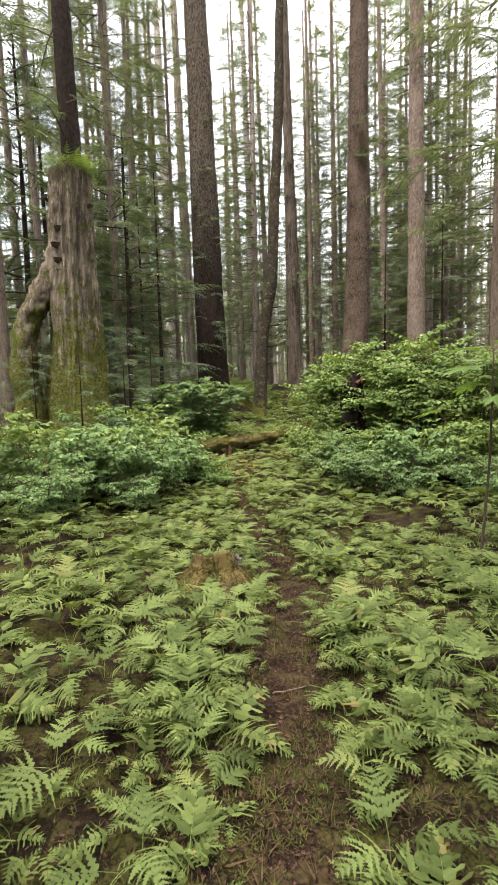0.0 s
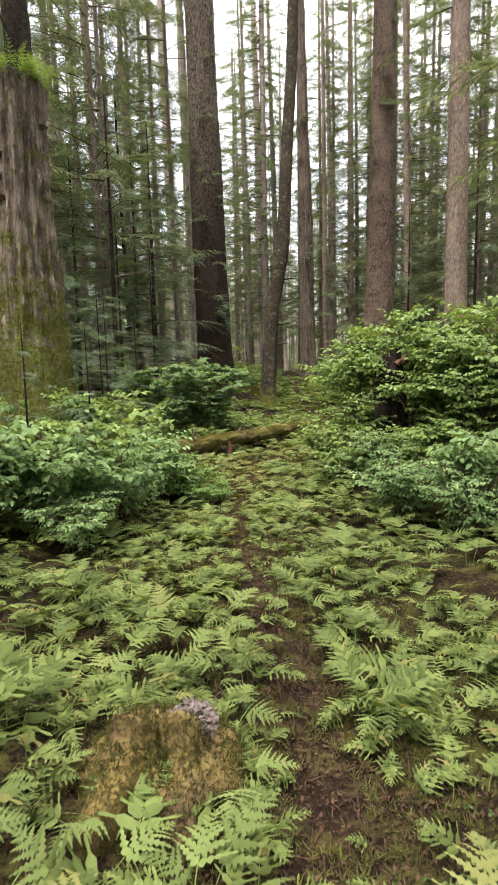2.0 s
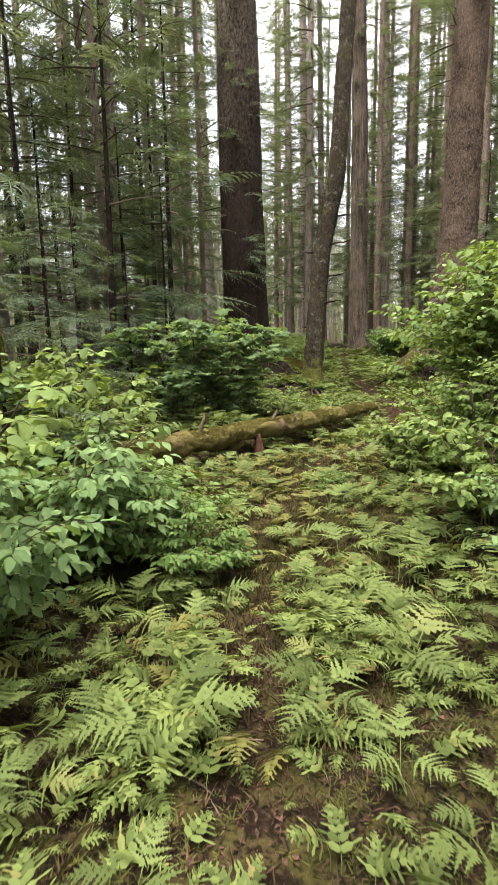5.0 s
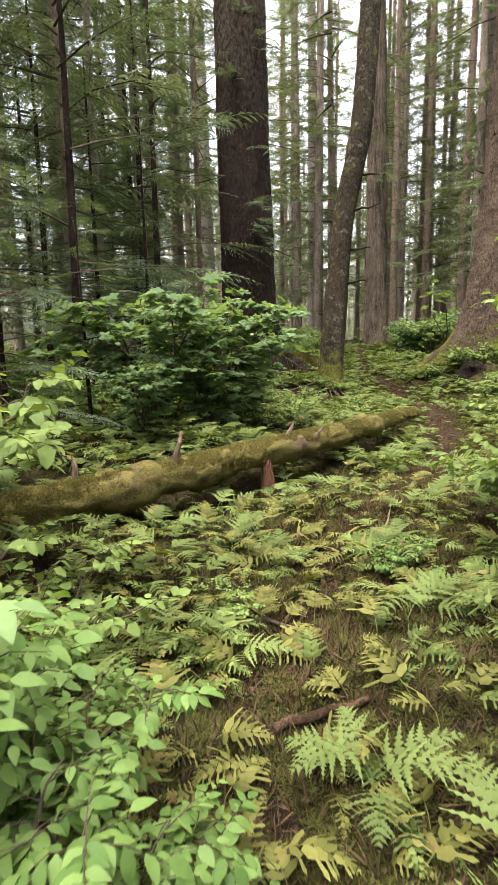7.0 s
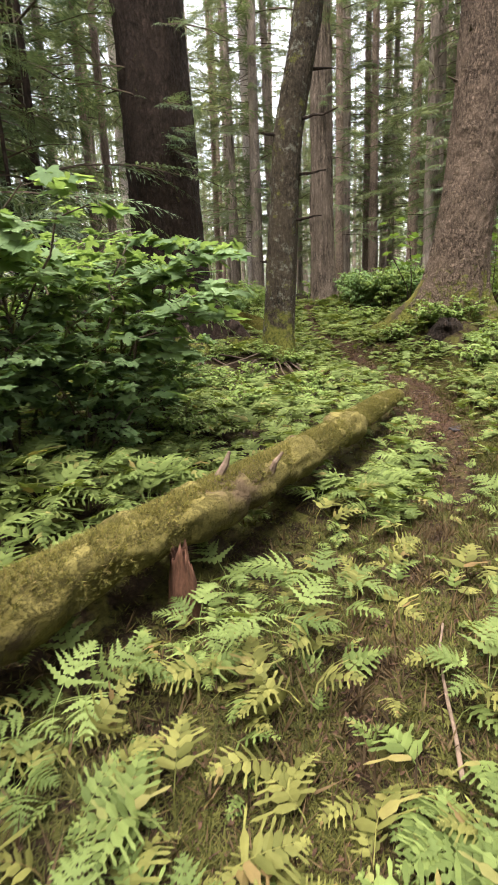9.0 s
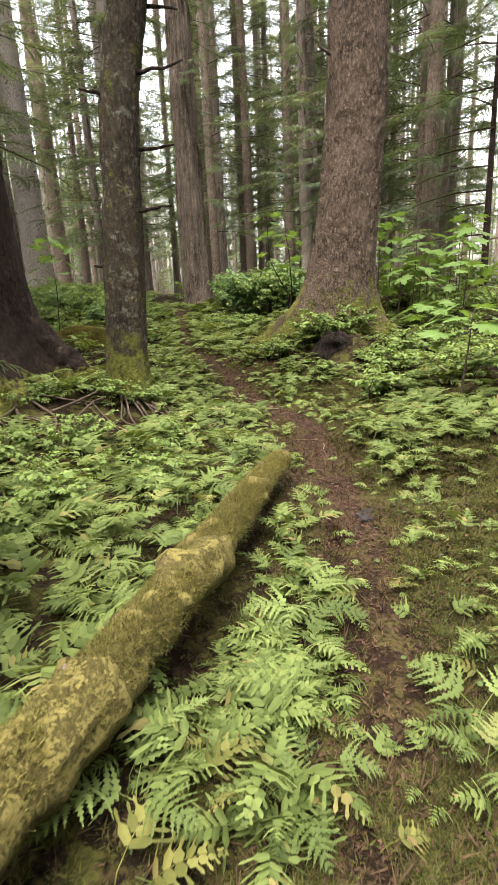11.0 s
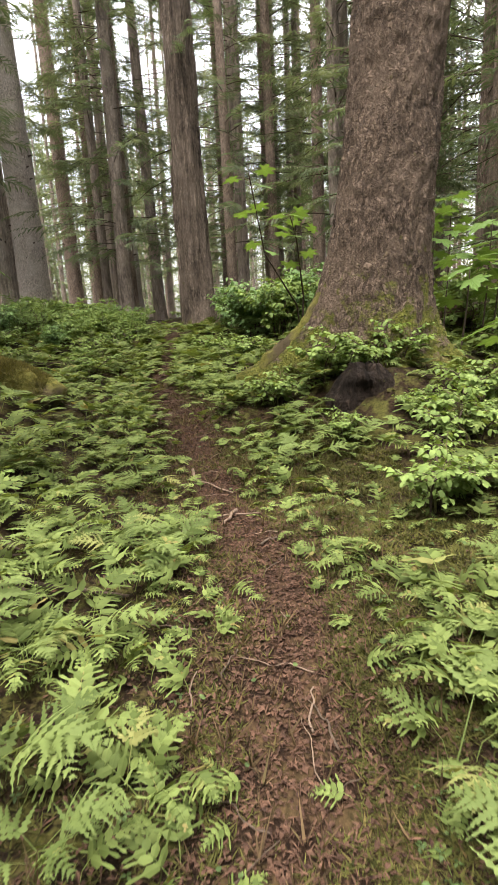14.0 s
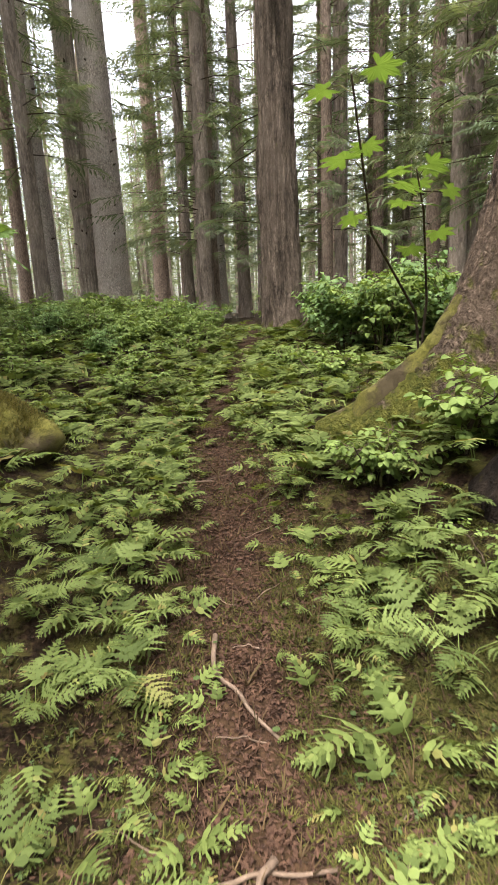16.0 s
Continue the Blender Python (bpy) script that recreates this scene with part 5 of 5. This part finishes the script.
# ---- moss tufts, herbs and litter ----
n = 120000
y = r.uniform(0.5, 30, n)
x = trail_x(y) + r.normal(0, 0.75, n)
y[:30000] = r.uniform(14, 22.5, 30000)
x[:30000] = trail_x(y[:30000]) + r.uniform(0.15, 1.5, 30000)
y[30000:60000] = r.uniform(9, 15, 30000)
x[30000:60000] = trail_x(y[30000:60000]) + r.normal(0, 0.6, 30000)
ok = np.abs(x - trail_x(y)) > np.where(vnoise(np.stack([x * 3.5, y * 3.5, np.zeros(n)], 1), 17) > 0.35, 0.0, 0.05 + 0.25 * r.uniform(0, 1, n))
x, y = x[ok], y[ok]
n = len(x)
cushion = (tuft[0] * np.array([1.5, 1.5, 0.75]), tuft[1])
v, f = scatter([cushion], np.zeros(n, int), rotations(r.uniform(0, 6.28, n), r.normal(0, 0.3, n)), np.stack([x, y, land(x, y) - 0.004], 1), r.uniform(0.7, 1.8, n))
tagged(new("moss_tufts", to_mesh("moss_tufts", v, f, M_GRASS)), "tufts of yellow-green moss and short grass", "moss", kind="stuff")
# dry grass between the moss
n = 6000
y = np.concatenate([r.uniform(1, 24, n - 3500), r.uniform(8.5, 15, 3500)])
x = trail_x(y) + r.normal(0, 0.55, n)
long_tuft = (tuft[0] * np.array([2.2, 2.2, 3.6]), tuft[1])
v, f = scatter([long_tuft], np.zeros(n, int), rotations(r.uniform(0, 6.28, n), r.normal(0, 0.5, n), r.normal(0, 0.3, n)), np.stack([x, y, land(x, y) - 0.005], 1), r.uniform(0.5, 1.3, n))
tagged(new("dry_grass", to_mesh("dry_grass", v, f, M_STRAW)), "dry straw-coloured grass blades among the moss", "grass", kind="stuff")
n = 75000
y = np.concatenate([r.uniform(0.5, 29, 45000), r.uniform(16.5, 25, 30000)])
x = trail_x(y) + r.normal(0, 0.42, n)
keep = r.uniform(0, 1, n) < np.interp(y, [0, 4, 6, 8, 13, 16, 18, 22, 29], [0.8, 0.9, 0.7, 0.5, 0.6, 0.7, 0.9, 1.0, 0.8])
x, y = x[keep], y[keep]
n = len(x)
v, f = scatter([leaf(0.04, 0.018, 0.4, 0.3, 0, 2), leaf(0.07, 0.008, 0.3, 0.1, 0, 2), leaf(0.03, 0.022, 0.5, -0.3, 0, 2)], r.integers(0, 3, n), rotations(r.uniform(0, 6.28, n), r.normal(0, 0.25, n), r.normal(0, 0.4, n)),
               np.stack([x, y, land(x, y) + 0.006], 1), r.uniform(0.35, 1.0, n))
tagged(new("leaf_litter", to_mesh("leaf_litter", v, f, M_LITTER)), "brown dead leaves and bark flakes on the trail", "litter", kind="stuff")

# seedlings between the ferns and along the trail's edge
n = 4200
y = r.uniform(0.6, 30, n)
x = trail_x(y) + r.choice([-1, 1], n) * (0.05 + np.abs(r.normal(0, 0.9, n)))
ok = np.array([not (9.5 < b < 15 and r.uniform() < 0.5) and free(a, b, (0.02 if 6 < b < 17 else 0.12) + 0.25 * r.uniform() ** 2) for a, b in zip(x, y)])
x, y = x[ok], y[ok]
n = len(x)
v, f = scatter([fern_frond(0.08, 0.17, 0.10, 7, 2, (10, 60, 108), 540 + k, thick=0.002) for k in range(3)], r.integers(0, 3, n), rotations(r.uniform(0, 6.28, n), r.normal(0, 0.25, n), r.normal(0, 0.25, n)),
               np.stack([x, y, land(x, y)], 1), r.uniform(0.4, 1.0, n))
tagged(new("fern_seedlings", to_mesh("fern_seedlings", v, f, M_FERN_CARPET)), "small fern seedlings among moss and litter", "ferns", kind="stuff")

# round-leaved herbs on the last stretch
n = 150
y = r.uniform(15, 24, n)
x = trail_x(y) + r.normal(0, 0.75, n)
disc = [(np.array([(0, 0, 0.0)] + [(0.5 * math.cos(a) * (1 - 0.25 * (k == 0)), 0.5 * math.sin(a), 0.04) for k, a in enumerate(np.linspace(0, 2 * np.pi, 12, endpoint=False))]), np.array([(0, 1 + k, 1 + (k + 1) % 12) for k in range(12)]))]
v, f = scatter(disc, np.zeros(n, int), rotations(r.uniform(0, 6.28, n), r.normal(0, 0.2, n), r.normal(0, 0.2, n)), np.stack([x, y, land(x, y) + r.uniform(0.02, 0.05, n)], 1), r.uniform(0.014, 0.032, n))
tagged(new("herb_leaves", to_mesh("herb_leaves", v, f, M_HERB)), "small round bright green herb leaves on the litter", "herbs", kind="stuff")


# three-leaved herbs over the moss
leaf3 = leaf(1.0, 0.62, 0.15, 0.3, 0, 3)
clover = join([(leaf3[0] @ rotations([a])[0].T + np.array([0, 0, 0.5]), leaf3[1]) for a in (0.0, 2.1, 4.2)])
n = 2600
y = np.concatenate([r.uniform(15, 24, n - 800), r.uniform(2, 15, 800)])
x = trail_x(y) + (0.3 + np.abs(r.normal(0, 0.7, n))) * np.where(r.uniform(0, 1, n) < 0.7, 1, -1)
v, f = scatter([clover], np.zeros(n, int), rotations(r.uniform(0, 6.28, n), r.normal(0, 0.2, n), r.normal(0, 0.2, n)), np.stack([x, y, land(x, y) + 0.005], 1), r.uniform(0.009, 0.024, n))
tagged(new("moss_herbs", to_mesh("moss_herbs", v, f, M_HERB)), "small three-leaved green herbs scattered over the moss", "herbs", kind="stuff")


# ---- plants with large lobed leaves on thin stems ----
PALMS = [to_mesh("leaf", *palm_leaf(7, k), M_BROAD) for k in range(3)]


def club(x, y, stem, leaves, size, seed, label="tall thin-stemmed plant with large lobed bright green leaves"):
    """stem: its points, from the foot, as offsets."""
    rr = np.random.default_rng(seed)
    ob = thing("lobed_leaf_plant", x, y, float(land(x, y)), label, "plant", "lobed-leaf plants by the trail")
    q = np.linspace(0, 1, 10)
    pts = np.stack([np.interp(q, np.linspace(0, 1, len(stem)), [p[c] for p in stem]) for c in range(3)], 1)
    part("stem", to_mesh("stem", *tube(pts, np.linspace(0.016, 0.006, 10), 6), M_TWIG, True), ob)
    for k in range(leaves):
        s = 1 - 0.5 * (k / leaves) ** 1.3
        o = np.array([np.interp(s, q, pts[:, c]) for c in range(3)])
        a = 2.4 * k + rr.uniform(0, 0.6)
        ln = size * rr.uniform(0.8, 1.5) * (0.5 + 0.7 * k / leaves)
        tip = o + np.array([math.cos(a) * ln, math.sin(a) * ln, 0.35 * ln])
        part("petiole", to_mesh("petiole", *tube([o, (o + tip) / 2 + np.array([0, 0, 0.03]), tip], [0.004, 0.003, 0.0025], 4, False), M_STEM, True), ob)
        part("leaf", PALMS[k % 3], ob, "", pose(*tip, rr.normal(-12, 10), rr.normal(0, 10), math.degrees(a) - 90) @ Matrix.Scale(size * rr.uniform(0.7, 1.1), 4))


club(4.0, 24.9, ((0, 0, -0.1), (-0.2, -0.3, 0.9), (-0.8, -1.2, 1.5), (-1.15, -2.4, 2.1)), 9, 0.2, 1, "arching thin stem with large lobed bright green leaves")
club(3.9, 24.9, ((0, 0, -0.1), (0, -0.3, 1.0), (-0.2, -0.8, 1.7), (-0.35, -1.1, 1.95)), 9, 0.2, 2, "arching thin stem with large lobed bright green leaves")
for k, (x, y, h) in enumerate(((6.5, 24.4, 1.9), (7.3, 24.0, 1.7), (6.1, 25.3, 2.2), (7.9, 25.0, 2.1), (6.9, 23.2, 1.4), (5.9, 23.9, 1.2), (8.4, 23.6, 1.9), (6.7, 25.9, 2.5), (4.15, 19.0, 1.0), (-0.95, 25.9, 2.0), (2.15, 4.9, 2.0), (5.6, 22.3, 0.8), (7.1, 24.9, 1.9), (7.7, 24.3, 2.3), (6.4, 24.0, 1.5), (8.1, 25.6, 1.6))):
    club(x, y, ((0, 0, -0.1), (0.08, 0, h * 0.5), (0.05, -0.1, h)), 12, 0.3, 20 + k)

# ---- sticks, roots and a wet slab ----
def stick(points, thick, mat, label, name="stick", lift=0.012):
    p = np.array([(x, y, float(land(x, y)) + lift + dz) for x, y, dz in points])
    q = np.linspace(0, 1, len(p))
    t = np.linspace(0, 1, 12)
    c = np.stack([np.interp(t, q, p[:, k]) for k in range(3)], 1)
    c[:, :2] += 0.02 * np.stack([vnoise(np.stack([t * 5, t * 0, t * 0 + k + p[0, 0] * 9], 1), 3) for k in (1, 2)], 1)
    v, f = tube(c, 0.78 * thick * (1 - 0.45 * t) * (1 + 0.12 * vnoise(np.stack([t * 9, t * 0, t * 0 + p[0, 1] * 7], 1), 4)), 7)
    tagged(new(name, to_mesh(name, v, f, mat, True)), label, name)


PALE, DARKW = "pale weathered stick lying on the litter", "dark rotten branch lying across the trail"
stick(((2.08, 21.71, 0.02), (2.1, 21.5, 0), (2.22, 21.32, 0), (2.38, 21.12, 0.01)), 0.016, M_STICK, PALE)
stick(((2.0, 20.54, 0), (2.25, 20.6, 0.01), (2.53, 20.65, 0)), 0.013, M_STICK, PALE)
stick(((2.34, 20.66, 0.03), (2.27, 20.53, 0.015), (2.2, 20.4, 0)), 0.018, M_STICK, PALE)
stick(((2.42, 20.0, 0), (2.47, 20.04, 0.01), (2.53, 20.07, 0)), 0.012, M_TWIG, "short dark piece of rotten wood on the litter")
stick(((1.48, 23.4, 0.02), (1.7, 23.42, 0.02), (1.92, 23.45, 0.01)), 0.012, M_STICK, PALE)
stick(((-0.33, 10.66, 0.02), (-0.15, 10.72, 0.03), (0.05, 10.8, 0.02)), 0.03, M_ROT, DARKW)
stick(((-0.65, 11.6, 0.05), (-0.46, 11.49, 0.03), (-0.2, 11.3, 0.02)), 0.02, M_TWIG, DARKW)
stick(((0.4, 12.7, 0.05), (0.5, 13.1, 0.02), (0.58, 13.4, 0.08)), 0.010, M_STICK, PALE)
rs = np.random.default_rng(66)
for k in range(46):
    y = rs.uniform(17.5, 24) if k < 34 else rs.uniform(2, 14)
    x = float(trail_x(y)) + rs.normal(0, 0.3)
    a, ln = rs.uniform(0, 3.14), rs.uniform(0.1, 0.32)
    stick(((x, y, 0), (x + math.cos(a) * ln / 2, y + math.sin(a) * ln / 2, 0.008), (x + math.cos(a) * ln, y + math.sin(a) * ln, 0)), rs.uniform(0.003, 0.007), M_STICK if k % 3 else M_TWIG, "thin broken twig lying on the litter", "twig", 0.008)
# bare roots under the leaning hemlock and about the great spruce
for k in range(26):
    a = rs.uniform(-150, -25)
    cx, cy = (0.35, 20.3) if k < 14 else (-0.9, 20.2)
    r0, r1 = rs.uniform(0.2, 0.5), rs.uniform(0.8, 1.5)
    b = radians(a + rs.normal(0, 25))
    a = radians(a)
    stick(((cx + r0 * math.cos(a), cy + r0 * math.sin(a), rs.uniform(0.02, 0.12)), (cx + (r0 + r1) / 2 * math.cos(a), cy + (r0 + r1) / 2 * math.sin(a), rs.uniform(0.03, 0.14)), (cx + r1 * math.cos(b), cy + r1 * math.sin(b), -0.02)),
          rs.uniform(0.010, 0.024), M_TWIG, "bare brown root winding out of the humus", "root")
red = stump(-0.52, 13.82, float(land(-0.52, 13.82)) - 0.1, 0.07, 0.32, M_WOOD, "torn red rotten wood standing against the log", 18, 28, 0.2, flare=0.6)
# hollow mound below the mossy spruce, near black all over for the hollow's shade
mound = stump(3.95, 22.3, float(land(3.95, 22.3)) - 0.1, 0.32, 0.30, M_STUMP, "rotten hollow mound with hanging rootlets below the spruce", 15, 56, 0.1, dents=((-112, 46, 0.6, -1, 0.17),), round_=(0.4, 0.3))
for k in range(8):
    a = radians(rs.uniform(205, 300))
    pts = [(0.24 * math.cos(a), 0.24 * math.sin(a), 0.26), (0.32 * math.cos(a), 0.32 * math.sin(a), 0.18), (0.31 * math.cos(a + 0.1), 0.31 * math.sin(a + 0.1), rs.uniform(0.0, 0.14))]
    part("rootlet", to_mesh("rootlet", *tube(pts, [0.004, 0.003, 0.0015], 5), M_STUMP, True), mound)
# the mossy end of an old rotten log, hollow and dark inside
q = np.linspace(0, 1, 46)
run = np.stack([0.58 - 2.3 * q, 23.6 + 0.9 * q, np.zeros(46)], 1)
run[:, 2] = land(run[:, 0], run[:, 1]) + 0.10 - 0.1 * q
axis3 = np.vstack([run[6::-2] + np.array([-0.02, 0.01, 0]), run])
v, f = tube(axis3, np.r_[0.06, 0.13, 0.15, 0.16, np.interp(q, [0, 0.05, 0.5, 1], [0.19, 0.23, 0.25, 0.2])], 36)
v += 0.04 * np.stack([fbm(v * 3.5, 3, k) for k in (4, 5, 6)], 1) + 0.012 * np.stack([fbm(v * 16, 2, k) for k in (7, 8, 9)], 1)
old_log = thing("mossy_log", 0, 0, 0, "old rotten log end with thick moss and a dark hollow", "log")
part("trunk", to_mesh("old_log_trunk", v, f, M_ROOT_MOSS, True), old_log)
n = 9000
w = rs.uniform(0.02, 1, n)
th = rs.normal(0, 0.85, n)
c = np.stack([np.interp(w, q, run[:, k]) for k in range(3)], 1) + (np.cos(th)[:, None] * np.array([0, 0, 1.0]) + np.sin(th)[:, None] * np.array([-0.36, -0.93, 0])) * np.interp(w, [0, 0.05, 0.5, 1], [0.19, 0.23, 0.25, 0.2])[:, None]
v, f = scatter([tuft], np.zeros(n, int), rotations(rs.uniform(0, 6.28, n), rs.normal(0, 0.5, n), rs.normal(0, 0.5, n)), c, rs.uniform(1.1, 2.2, n))
part("moss", to_mesh("old_log_moss", v, f, M_LOG_MOSS), old_log, "shaggy yellow-green moss")
slab = bmesh.new()
bmesh.ops.create_cube(slab, size=1.0)
bmesh.ops.scale(slab, vec=(0.27, 0.15, 0.016), verts=slab.verts)
bmesh.ops.bevel(slab, geom=slab.edges, offset=0.007, segments=2, affect="EDGES")
bmesh.ops.subdivide_edges(slab, edges=slab.edges, cuts=2, use_grid_fill=True)
for q in slab.verts:
    q.co += 0.03 * noise.noise_vector(q.co * 9) * Vector((1, 1, 0.2))
sm = bpy.data.meshes.new("wet_slab")
slab.to_mesh(sm)
slab.free()
sm.materials.append(M_SLATE)
ob = tagged(new("wet_slab", sm), "flat dark wet stone sunk into the trail", "stone")
ob.matrix_basis = pose(2.11, 16.95, float(land(2.11, 16.95)) - 0.008, 1, -2, 12)
# fallen trunk in the shade behind the mossy spruce
q = np.linspace(0, 1, 40)
axis2 = np.stack([6.2 + 4.2 * q, 27.4 - 1.2 * q, np.full(40, 0.0)], 1)
axis2[:, 2] = land(axis2[:, 0], axis2[:, 1]) + 0.35
v, f = tube(axis2, np.full(40, 0.26), 24)
v += 0.05 * np.stack([fbm(v * 2.5, 3, k) for k in (1, 2, 3)], 1)
tagged(new("rotten_log", to_mesh("rotten_log", v, f, M_ROT, True)), "dark rotten log lying in shade behind the spruce", "log")
